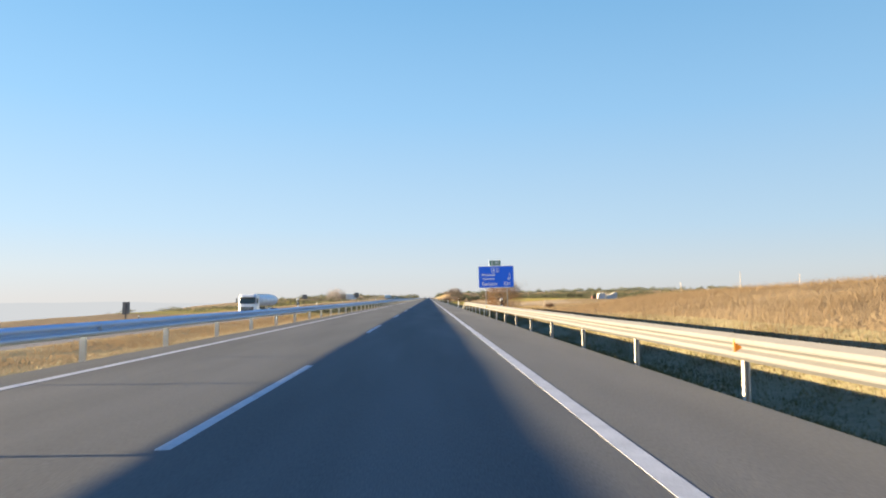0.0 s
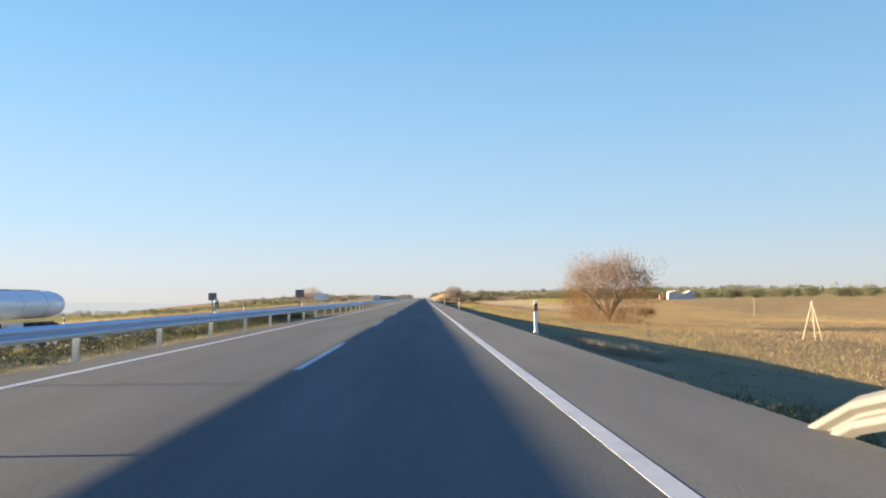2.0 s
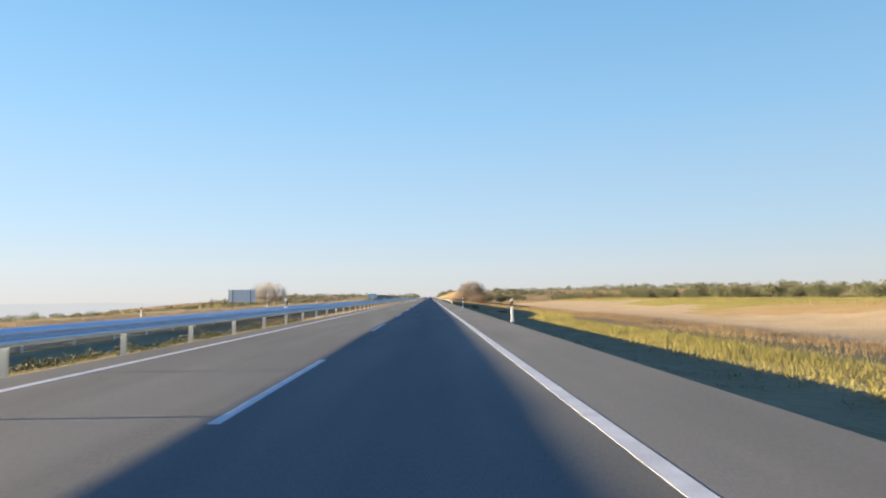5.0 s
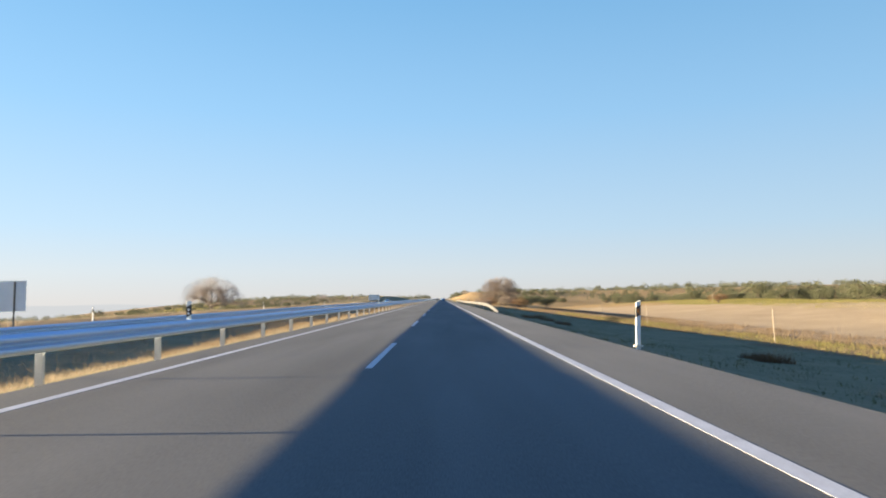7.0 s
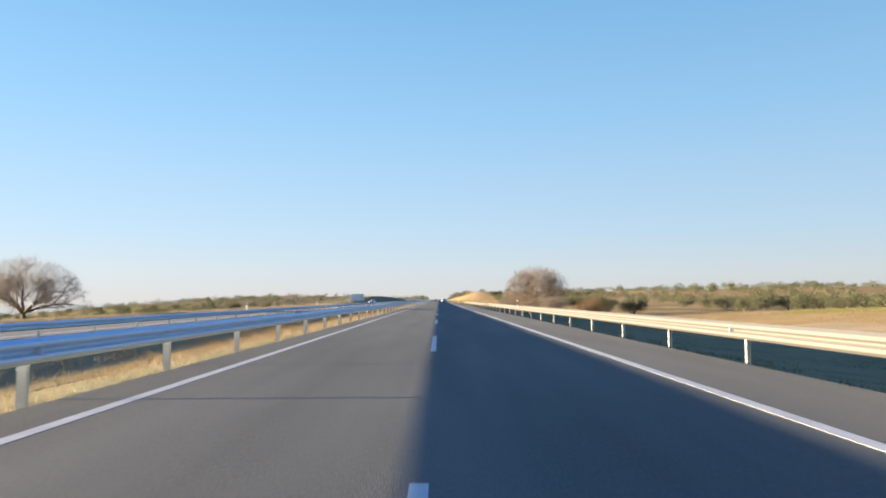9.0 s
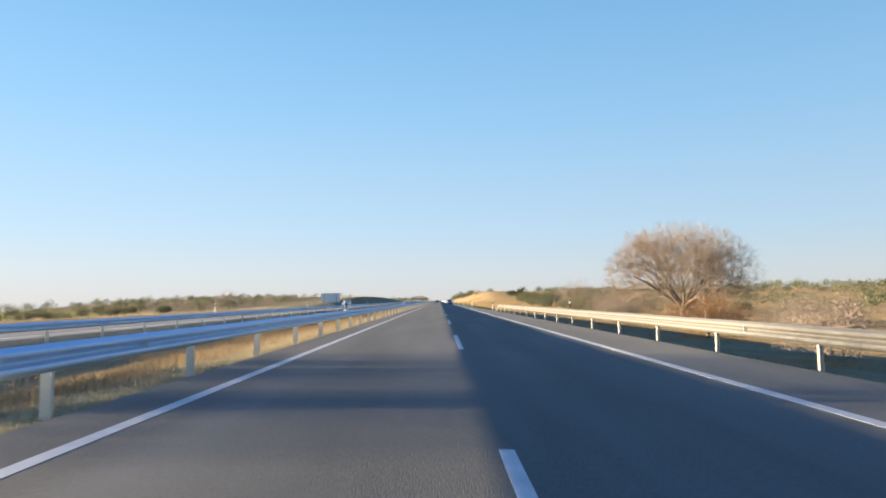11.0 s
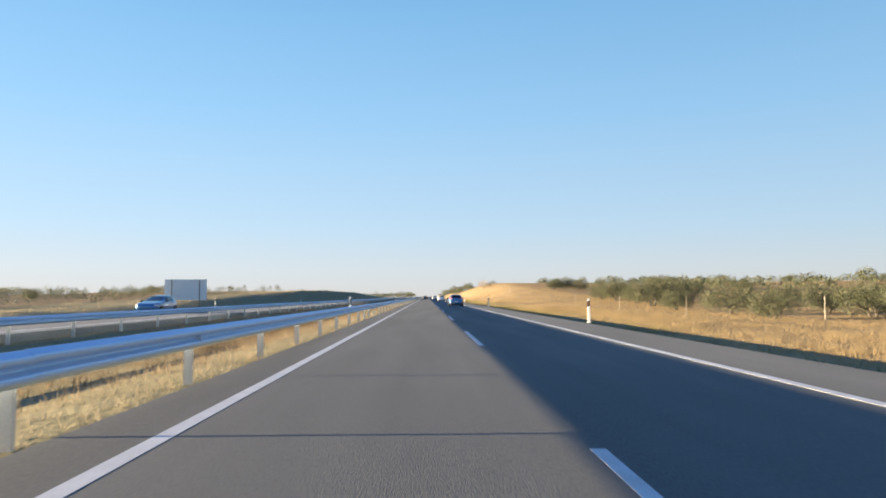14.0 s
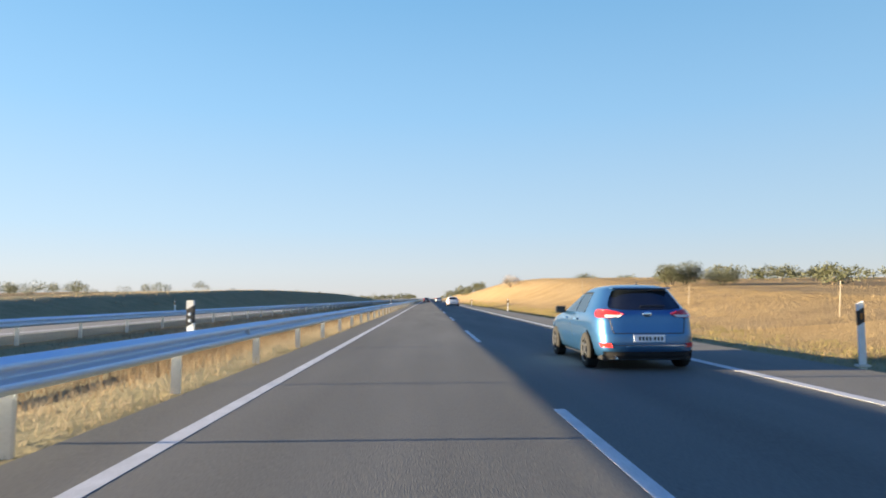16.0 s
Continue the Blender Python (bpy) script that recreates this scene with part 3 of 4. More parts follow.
lettering("A-5", 0.30, -0.06, B + 1.375, -0.0085, M_sheet, sign, "CENTER", 1.1)
for text, km, z, size in (("Maqueda", "5", 1.04, 0.285), ("Talavera", "47", 0.70, 0.285), ("Badajoz", "331", 0.25, 0.38)):
    lettering(text, size, -1.19, B + z - 0.035, -0.0025, M_sheet, sign, "LEFT", 1.08)
    lettering(km, size, 1.22, B + z - 0.035, -0.0025, M_sheet, sign, "RIGHT", 1.08)
for x in (-0.88, 0.90):
    part("post", box_bm(0.07, 0.11, B + H + 1.5, (x, 0.105, -1.5), 0.01), M_grey_post, sign)
for z in (0.35, 0.9, 1.45):
    part("crossbar", box_bm(2.6, 0.035, 0.06, (0, 0.045, B + z), 0.005), M_steel, sign)


def sign_back(x, y, w, h, low, posts, material, label, rows=0):
    """The back of a sign that faces the other traffic."""
    g = float(land(x, y))
    ob = thing("road_sign", label, "road sign", pose(x, y, 0))
    part("panel", plate_bm(w, h, 0.025, 0.06), material, ob).location = (0, 0, low)
    n = 2 if posts > 1 else 1
    for k in range(n):
        px = 0 if n == 1 else (-0.33 if k == 0 else 0.33) * w
        part("post", box_bm(0.10, 0.05, low + h - g + 0.25, (px, -0.03, g - 0.3), 0.008), M_sign_post, ob)
    for k in range(rows):
        part("stiffener", box_bm(w * 0.98, 0.016, 0.03, (0, -0.009, low + (k + 0.5) * h / rows)), material, ob)
    return ob


sign_back(-14.0, 145.5, 1.12, 1.05, 1.21, 1, M_dark_alu, "dark grey back of a square road sign in the median")
sign_back(-25.7, 147.2, 1.08, 0.98, 0.92, 1, M_dark_alu, "dark grey back of a square sign on the far verge")
sign_back(-28.5, 64, 0.72, 1.25, -0.45, 1, M_dark_alu, "dark narrow back of a small road sign")
sign_back(-27.3, 253, 4.2, 1.95, 0.55, 2, M_alu, "bare aluminium back of a wide motorway sign", 9)
sign_back(-30.0, 525, 5.0, 2.45, 0.75, 2, M_alu, "bare aluminium back of a large motorway sign", 10)

# ---- plants ----


def blade_field(name, label, material, count, xr, yr, high, wide, blades=5, spread=0.12, lean=0.35, seed=1, keep=None):
    """Tufts of upright pointed blades over a stretch of land, one mesh."""
    g = np.random.default_rng(seed)
    x = g.uniform(xr[0], xr[1], count)
    y = g.uniform(yr[0], yr[1], count)
    patch = np.sin(x * 0.9 + 2 * np.sin(y * 0.31)) * np.sin(y * 0.53 + x * 0.4) + 0.6 * np.sin(y * 0.11 + x * 0.2)
    ok = g.uniform(-2.4, 1.0, count) < patch
    if keep is not None:
        ok &= keep(x, y)
    x, y = x[ok], y[ok]
    size = g.uniform(0.55, 1.25, len(x)) * (1 + 0.25 * patch[ok])
    x, y, size = (np.repeat(a, blades) for a in (x, y, size))
    n = len(x)
    x = x + g.normal(0, spread, n)
    y = y + g.normal(0, spread, n)
    z = land(x, y) - 0.03
    h = high * size * g.uniform(0.6, 1.2, n)
    a = g.uniform(0, 2 * np.pi, n)
    w = wide * g.uniform(0.6, 1.3, n)
    dx, dy = np.cos(a) * w, np.sin(a) * w
    lx, ly = g.normal(0, lean, n) * h, g.normal(0, lean, n) * h
    v = np.empty((n, 3, 3))
    v[:, 0] = np.stack([x - dx, y - dy, z], -1)
    v[:, 1] = np.stack([x + dx, y + dy, z], -1)
    v[:, 2] = np.stack([x + lx, y + ly, z + h], -1)
    me = bpy.data.meshes.new(name)
    me.vertices.add(3 * n)
    me.vertices.foreach_set("co", v.ravel())
    me.loops.add(3 * n)
    me.loops.foreach_set("vertex_index", np.arange(3 * n, dtype=np.int32))
    me.polygons.add(n)
    me.polygons.foreach_set("loop_start", np.arange(0, 3 * n, 3, dtype=np.int32))
    me.polygons.foreach_set("loop_total", np.full(n, 3, dtype=np.int32))
    me.materials.append(material)
    me.update(calc_edges=True)
    return tagged(new(name, me), label, "grass", kind="stuff")


def off_sand(x, y):
    return ~((x > 19) & (x < 46) & (y > 172) & (y < 342 - x))


blade_field("dry_grass", "pale golden dry grass under the median guard rail", M_dry, 27300, (-7.0, -4.62), (186, 640), 0.17, 0.0054, 8, 0.10, 0.4, 2)
blade_field("dry_grass", "taller brown grass on the median behind the guard rail", M_tall, 23600, (-8.8, -5.6), (186, 640), 0.28, 0.006, 7, 0.14, 0.4, 28)
blade_field("dry_grass", "short bleached grass under the first stretch of median rail", M_dry, 8700, (-5.35, -4.5), (-10, 190), 0.10, 0.006, 8, 0.09, 0.5, 26)
blade_field("dry_grass", "brown dry grass on the median at the start", M_tall, 9000, (-8.6, -5.0), (-14, 50), 0.13, 0.005, 9, 0.12, 0.45, 29)
blade_field("verge_grass", "dark green weeds on the median behind the guard rail", M_green, 8700, (-8.5, -5.3), (40, 192), 0.16, 0.0084, 7, 0.14, 0.45, 30)
blade_field("dry_grass", "dry golden grass between the olive trees", M_gold, 9000, (20, 52), (415, 560), 0.14, 0.018, 8, 0.9, 0.5, 27)
blade_field("dry_grass", "brown dead grass in the median hollow", M_tall, 16100, (-14.2, -8.2), (186, 420), 0.21, 0.0054, 7, 0.16, 0.45, 31)
blade_field("dry_grass", "dry brown grass in the median hollow", M_tall, 14900, (-14.4, -6.2), (340, 660), 0.22, 0.0084, 6, 0.16, 0.4, 3)
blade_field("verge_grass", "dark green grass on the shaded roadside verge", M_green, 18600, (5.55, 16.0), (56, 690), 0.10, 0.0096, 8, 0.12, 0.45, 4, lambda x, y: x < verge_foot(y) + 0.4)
blade_field("dry_grass", "dry golden grass of the roadside fields", M_gold, 24800, (14.0, 40), (35, 760), 0.12, 0.0156, 8, 1.1, 0.6, 5, off_sand)
blade_field("dry_grass", "fine dry golden grass beside the road", M_gold, 37200, (7.4, 16), (45, 660), 0.11, 0.0084, 9, 0.5, 0.6, 15, lambda x, y: off_sand(x, y) & (x > verge_foot(y) - 0.3))
blade_field("fresh_grass", "fresh yellow-green grass at the foot of the verge", M_bright, 9000, (7.4, 14), (66, 300), 0.15, 0.009, 7, 0.2, 0.4, 6, lambda x, y: (x > verge_foot(y) - 0.2) & (x < verge_foot(y) + 2.5))
blade_field("tall_weeds", "tall golden-brown weeds on the raised bank", M_tall, 28500, (8.2, 26), (-12, 66), 0.30, 0.0054, 9, 0.3, 0.35, 7)
blade_field("dry_grass", "coarse dry grass of the distant fields", M_gold, 8700, (38, 260), (20, 900), 0.22, 0.048, 8, 2.2, 0.5, 8, lambda x, y: ~((x > 48) & (x < 120) & (y > 215) & (y < 330)))
blade_field("dry_grass", "dry grass beyond the opposite carriageway", M_dry, 9900, (-46, -26), (-10, 760), 0.28, 0.0216, 6, 0.3, 0.35, 9)
blade_field("dry_grass", "tufts of dry grass on the golden hillside", M_gold, 18600, (15.0, 48), (505, 900), 0.085, 0.0156, 8, 1.3, 0.6, 10)
blade_field("fresh_grass", "bright green crop in the field beyond the opposite carriageway", M_bright, 8700, (-130, -46), (230, 480), 0.26, 0.048, 6, 1.0, 0.5, 20)
blade_field("fresh_grass", "low green weeds along the foot of the median rail", M_green, 5000, (-4.85, -4.35), (-10, 640), 0.07, 0.006, 7, 0.09, 0.7, 21)
blade_field("verge_grass", "grey-green weeds on the bank behind the guard rail", M_green, 10500, (5.6, 9.5), (-14, 66), 0.13, 0.0096, 9, 0.16, 0.5, 22)
blade_field("tall_weeds", "brown dry weeds fringing the sandy field", M_tall, 9900, (15.0, 21.5), (160, 340), 0.24, 0.0108, 8, 0.25, 0.4, 23)
blade_field("dry_grass", "thick golden grass along the last stretch of verge", M_gold, 18600, (7.6, 25), (425, 585), 0.14, 0.0096, 8, 0.4, 0.5, 25)
blade_field("fresh_grass", "yellow-green young crop beside the sandy field", M_bright, 9900, (35, 52), (200, 330), 0.16, 0.0144, 8, 0.5, 0.5, 32)
blade_field("dry_grass", "pale dry tufts catching the sun on the verge", M_dry, 420, (6.5, 8.0), (73, 82), 0.24, 0.006, 9, 0.14, 0.4, 33)
blade_field("fresh_grass", "bright yellow-green grass between verge and sandy field", M_bright, 37200, (8.0, 18), (150, 300), 0.20, 0.0096, 8, 0.16, 0.4, 34, lambda x, y: (x > verge_foot(y) - 0.1) & (x < verge_foot(y) + 2.6))
for k, (x, y) in enumerate(((8.7, 220), (8.3, 209), (7.6, 192), (8.2, 213))):
    blade_field("dry_grass", "pale straw tuft on the roadside verge", M_stubble, 60, (x - 0.45, x + 0.45), (y - 1.2, y + 1.2), 0.20, 0.008, 16, 0.10, 0.6, 50 + k)
for k, (x, y) in enumerate(((10.2, 273), (9.6, 264), (9.3, 255), (10.8, 230), (8.6, 268))):
    blade_field("tall_weeds", "rusty clump of dead weeds on the shaded verge", M_brown_leaf, 90, (x - 0.4, x + 0.4), (y - 0.9, y + 0.9), 0.26, 0.010, 16, 0.10, 0.5, 60 + k)
blade_field("tall_weeds", "tall reddish-gold grass tufts beside the verge", M_gold, 8000, (9.0, 15.5), (432, 520), 0.30, 0.007, 9, 0.22, 0.4, 35, lambda x, y: np.sin(x * 1.3 + y * 0.21) * np.sin(y * 0.37) > -0.2)
blade_field("stubble", "pale straw stubble on the sandy field", M_stubble, 14900, (18, 36), (172, 330), 0.05, 0.0108, 5, 0.6, 0.6, 16, lambda x, y: ~off_sand(x, y))
blade_field("fresh_grass", "yellow-green grass along the lit verge", M_bright, 7000, (7.0, 10.5), (470, 680), 0.15, 0.007, 8, 0.15, 0.45, 17)
blade_field("tall_weeds", "soft golden weeds in the field behind the rail", M_gold, 16100, (12, 46), (45, 185), 0.20, 0.0084, 9, 0.4, 0.45, 18, off_sand)
blade_field("dry_grass", "short dry grass creeping over the median road edge", M_dry, 9000, (-4.75, -4.30), (-10, 640), 0.07, 0.005, 7, 0.07, 0.7, 19)


def leaf_cloud(name, material, g, blobs, leaves, leaf, squash=0.8):
    """Many small leaf faces spread round several clumps: (centre, radius) each."""
    tot = sum(r * r for _, r in blobs)
    V = []
    for c, r in blobs:
        n = max(8, int(leaves * r * r / tot))
        d = g.normal(size=(n, 3))
        d /= np.linalg.norm(d, axis=1)[:, None]
        p = np.array(c) + d * r * (g.uniform(0.35, 1.08, n) ** 0.6)[:, None] * np.array([1, 1, squash])
        u = g.normal(size=(n, 3))
        u /= np.linalg.norm(u, axis=1)[:, None]
        w = np.cross(u, g.normal(size=(n, 3)))
        w /= np.linalg.norm(w, axis=1)[:, None]
        s = leaf * g.uniform(0.6, 1.4, n)[:, None]
        V.append(np.stack([p - u * s, p + w * s * 0.32, p + u * s, p - w * s * 0.32], 1))
    V = np.concatenate(V)
    n = len(V)
    return mesh_of(name, V.reshape(-1, 3), [(4 * i, 4 * i + 1, 4 * i + 2, 4 * i + 3) for i in range(n)], material)


def tube(v, f, a, b, ra, rb, seg=5):
    d = (b - a).normalized()
    s = d.orthogonal().normalized()
    t = d.cross(s)
    o = len(v)
    for p, r in ((a, ra), (b, rb)):
        for k in range(seg):
            ang = 2 * math.pi * k / seg
            v.append(p + s * (r * math.cos(ang)) + t * (r * math.sin(ang)))
    for k in range(seg):
        f.append((o + k, o + (k + 1) % seg, o + seg + (k + 1) % seg, o + seg + k))


def branching(seed, trunk_h, trunk_r, limbs, depth, reach, rise=0.55, fork=(3, 4), shrink=0.66):
    """Trunk, limbs and twigs, as three meshes' vertices and faces."""
    w = random.Random(seed)
    store = [([], []), ([], []), ([], [])]

    def grow(p, d, length, r, level):
        v, f = store[0 if level == 0 else 1 if level < 3 else 2]
        mid = p + d * length * 0.5 + Vector((w.uniform(-1, 1), w.uniform(-1, 1), w.uniform(-0.3, 0.8))) * length * 0.07
        end = p + d * length
        seg = 8 if level == 0 else 5 if level < 3 else 3
        tube(v, f, p, mid, r, r * 0.82, seg)
        tube(v, f, mid, end, r * 0.82, r * 0.62, seg)
        if level >= depth:
            return
        kids = limbs if level == 0 else w.randint(*fork)
        for k in range(kids):
            a = 2 * math.pi * (k + w.random() * 0.7) / kids
            side = Vector((math.cos(a), math.sin(a), 0))
            if level == 0:
                nd = side + Vector((0, 0, rise + w.uniform(-0.15, 0.9)))
                start, nl = end - d * w.uniform(0, 0.25) * length, reach * w.uniform(0.8, 1.15)
            else:
                s = d.orthogonal().normalized()
                t = d.cross(s)
                nd = d * 0.95 + (s * math.cos(a) + t * math.sin(a)) * w.uniform(0.45, 0.85) + Vector((0, 0, 0.10))
                start, nl = p + (end - p) * w.uniform(0.45, 1.0), length * shrink * w.uniform(0.75, 1.15)
            grow(start, nd.normalized(), nl, max(0.006, r * (0.52 if level < 2 and level else 0.45)), level + 1)

    grow(Vector((0, 0, -0.3)), Vector((0.03, 0.02, 1)).normalized(), trunk_h + 0.3, trunk_r, 0)
    return store


def bare_tree(label, x, y, seed, trunk_h, trunk_r, limbs, depth, reach, wide, high, turn=0, name="bare_tree", sprays=14000, twig=None, **more):
    twig = twig or M_twig
    st = branching(seed, trunk_h, trunk_r, limbs, depth, reach, **more)
    pts = np.array([tuple(p) for v, _ in st for p in v])
    sx = wide / (pts[:, :2].max() - pts[:, :2].min())
    sz = high / pts[:, 2].max()
    ob = thing(name, label, "tree", pose(x, y, float(land(x, y)), 0, 0, turn))
    for (v, f), n, m in zip(st, ("trunk", "limb_frame", "twig_mass"), (M_bark, M_bark, twig)):
        part(n, mesh_of(n, [(p.x * sx, p.y * sx, p.z * sz) for p in v], f, m, True), m, ob)["kind"] = "stuff" if n == "twig_mass" else ""
    g = np.random.default_rng(seed)
    tips = np.array([tuple(p) for p in st[2][0]]) * np.array([sx, sx, sz])
    tips = tips[g.choice(len(tips), sprays)]
    out = tips - np.array([0, 0, high * 0.25])
    out /= np.linalg.norm(out, axis=1)[:, None]
    d = out + g.normal(0, 0.45, (sprays, 3))
    d /= np.linalg.norm(d, axis=1)[:, None]
    s = np.cross(d, g.normal(size=(sprays, 3)))
    s *= (0.0055 / np.linalg.norm(s, axis=1))[:, None]
    half = sprays // 2
    e = g.normal(size=(half, 3))
    e[:, 2] = np.where(e[:, 2] < -0.4, -e[:, 2], e[:, 2])
    e /= np.linalg.norm(e, axis=1)[:, None]
    shell = e * np.array([wide * 0.47, wide * 0.47, high * 0.52]) * (g.uniform(0.02, 1.0, half) ** 0.5)[:, None] + np.array([0, 0, high * 0.44])
    tips[:half] = shell
    d[:half] = e + g.normal(0, 0.35, (half, 3))
    d /= np.linalg.norm(d, axis=1)[:, None]
    tip = tips + d * g.uniform(0.3, 1.0, sprays)[:, None] * wide / 17
    V = np.stack([tips - s, tips + s, tip], 1).reshape(-1, 3)
    part("twig_spray", mesh_of("twig_spray", V, [(3 * i, 3 * i + 1, 3 * i + 2) for i in range(sprays)], twig), twig, ob)["kind"] = "stuff"
    return ob


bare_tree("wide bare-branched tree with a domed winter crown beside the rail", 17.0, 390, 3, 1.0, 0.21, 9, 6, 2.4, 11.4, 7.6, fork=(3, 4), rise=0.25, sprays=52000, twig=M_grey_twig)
bare_tree("spreading leafless tree with a rounded crown by the far verge", -46.4, 350.6, 8, 0.9, 0.3, 10, 5, 2.4, 12.4, 7.4, fork=(3, 4), rise=0.35, sprays=52000)
bare_tree("small leafless tree among the far bushes", -48.5, 496, 12, 0.8, 0.16, 5, 5, 1.8, 6.4, 4.2, fork=(3, 4))
bare_tree("small leafless tree on the hilltop", 17, 660, 15, 0.6, 0.14, 6, 4, 1.8, 4.6, 2.9, fork=(3, 4))


def shrub(label, x, y, seed, wide, high, leaf_mat, leaves, leaf, stems=7, name="shrub", low=0.2, fill=14, tufts=60, mid=0.48):
    """Several stems from one root and a loose cloud of small leaves or sprays."""
    st = branching(seed, 0.25, 0.07, stems, 4, high * 0.42, rise=1.1, fork=(2, 3))
    g = np.random.default_rng(seed)
    pts = np.array([tuple(p) for v, _ in st for p in v])
    sx, sz = wide * 0.92 / (pts[:, :2].max() - pts[:, :2].min()), high * 0.95 / pts[:, 2].max()
    ob = thing(name, label, "bush", pose(x, y, float(land(x, y)), 0, 0, seed * 40))
    part("stem_mass", mesh_of("stem_mass", [(p.x * sx, p.y * sx, p.z * sz) for v, _ in st[:2] for p in v],
                          list(st[0][1]) + [tuple(i + len(st[0][0]) for i in q) for q in st[1][1]], M_bark), M_bark, ob)["kind"] = "stuff"
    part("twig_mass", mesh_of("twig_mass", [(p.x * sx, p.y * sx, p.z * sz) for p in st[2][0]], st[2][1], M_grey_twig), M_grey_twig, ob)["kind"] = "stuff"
    tips = np.array([tuple(p) for p in st[2][0]])
    pick = tips[g.choice(len(tips), tufts)]
    blobs = [((p[0] * sx, p[1] * sx, max(p[2] * sz * 0.92, low)), wide * g.uniform(0.08, 0.16)) for p in pick]
    for k in range(fill):        # clumps inside the rounded crown, down to the ground
        e = g.normal(size=3)
        e /= np.linalg.norm(e)
        q = g.uniform(0.3, 1.0) ** 0.5
        blobs.append(((e[0] * q * wide * 0.41, e[1] * q * wide * 0.41, high * max(0.06, mid + 0.42 * e[2] * q)), wide * g.uniform(0.07, 0.13)))
    part("foliage", leaf_cloud("foliage", leaf_mat, g, blobs, leaves, leaf, 0.95), leaf_mat, ob)["kind"] = "stuff"
    return ob


shrub("large rounded shrub with withered orange-brown foliage", 13.4, 98.5, 21, 7.6, 5.2, M_brown_leaf, 50000, 0.036, 18, low=0.3, fill=150, tufts=26, mid=0.33)
for x, y, s, w, h, m, lab in ((17.0, 428, 22, 6.8, 4.8, M_pale_leaf, "pinkish-grey leafless thicket with feathery twigs"),
                              (13.6, 395, 23, 7.0, 3.2, M_pale_leaf, "tangled bare brown thicket at the foot of the tree"),
                              (12.8, 375, 24, 5.5, 2.3, M_brown_leaf, "low brown thicket beside the guard rail"),
                              (16.5, 372, 25, 5.0, 2.5, M_pale_leaf, "bare brown bramble thicket in the field"),
                              (15.5, 418, 26, 5.0, 2.4, M_olive, "low dusty green shrub beside the guard rail"),
                              (18.6, 429.5, 36, 4.4, 3.0, M_olive, "grey-green bush at the foot of the thicket"),
                              (11.2, 362, 27, 4.0, 1.9, M_pale_leaf, "small bare thicket by the roadside ditch"),
                              (20.5, 399, 34, 7.5, 3.4, M_pale_leaf, "dense bare brown thicket under the tree"),
                              (11.6, 387.5, 35, 4.6, 1.9, M_pale_leaf, "low greyish-brown bramble behind the guard rail"),
                              (17.5, 352, 28, 4.5, 2.3, M_brown_leaf, "reddish-brown thicket at the field edge"),
                              (26, 130, 32, 2.4, 1.2, M_brown_leaf, "dry rusty weed clump in the field"),
                              (38, 300, 33, 3.0, 1.3, M_brown_leaf, "dry brown weeds at the edge of the sandy field")):
    shrub(lab, x, y, s, w, h, m, min(int(1300 * w * w), 34000) if w > 3.5 else 4000, 0.025 if w > 3.5 else 0.04, 11 if w > 3.5 else 7, fill=40)


def olive(seed, wide, high, leaves, leaf):
    g = np.random.default_rng(seed)
    w = random.Random(seed)
    ob = thing("olive_tree", "grey-green olive tree with a short gnarled trunk", "tree", group="olive grove")
    v, f = [], []
    blobs = []
    for k in range(w.randint(2, 3)):
        a = w.uniform(0, 6.28)
        p = Vector((0.12 * math.cos(a), 0.12 * math.sin(a), -0.2))
        q = Vector((0.3 * math.cos(a), 0.3 * math.sin(a), high * 0.12))
        tube(v, f, p, q, 0.12, 0.08, 7)
        for j in range(4):
            b = a + w.uniform(-1.4, 1.4)
            e = q + Vector((wide * 0.3 * math.cos(b), wide * 0.3 * math.sin(b), high * w.uniform(0.12, 0.5)))
            tube(v, f, q, e, 0.06, 0.02, 5)
            blobs.append((tuple(e), wide * w.uniform(0.15, 0.24)))
    for k in range(26):
        a, r = w.uniform(0, 6.28), wide * 0.40 * math.sqrt(w.random())
        blobs.append(((r * math.cos(a), r * math.sin(a), high * (0.17 + 0.58 * w.random() * (1 - r / wide))), wide * w.uniform(0.12, 0.20)))
    part("trunk", mesh_of("trunk", v, f, M_olive_bark), M_olive_bark, ob)
    part("crown", leaf_cloud("crown", M_olive, g, blobs, leaves, leaf, 0.85), M_olive, ob)["kind"] = "stuff"
    return ob


olives = [olive(40 + s, 3.6 + 0.4 * (s % 3), 2.8 + 0.25 * (s % 4), *((9000, 0.060) if s < 3 else (2600, 0.10))) for s in range(7)]
spots = [(24.0, 358), (19.5, 357)]
w = random.Random(77)
for row in range(3):          # rows beside the road, further on
    for y in range(428 + 3 * row, 548 - 8 * row, 8):
        if w.random() < 0.8:
            spots.append((23.5 + 8.5 * row + w.uniform(-1.5, 1.5), y + w.uniform(-2, 2)))
for row in range(7):          # grove behind the sandy field
    for y in range(215 - 6 * row, 420, 9):
        x = 50 + 9 * row + max(0, (300 - y) * 0.12) + w.uniform(-1.5, 1.5)
        if w.random() < 0.97:
            spots.append((x, y + w.uniform(-2, 2)))
for row in range(5):          # grove across the other carriageway
    for y in range(395, 480, 10):
        if w.random() < 0.85:
            spots.append((-56 - 9 * row + w.uniform(-2, 2), y + w.uniform(-3, 3)))
for y, x in ((430, -52), (448, -44), (462, -60), (556, -66), (640, -80), (196, 66), (720, 60), (708, 44), (735, 75), (582, 25), (585, 27.5), (581, 30), (575, 46), (582, 51), (590, 57), (572, 60), (586, 64), (596, 70)):
    spots.append((x, y))
unused = set(range(7))
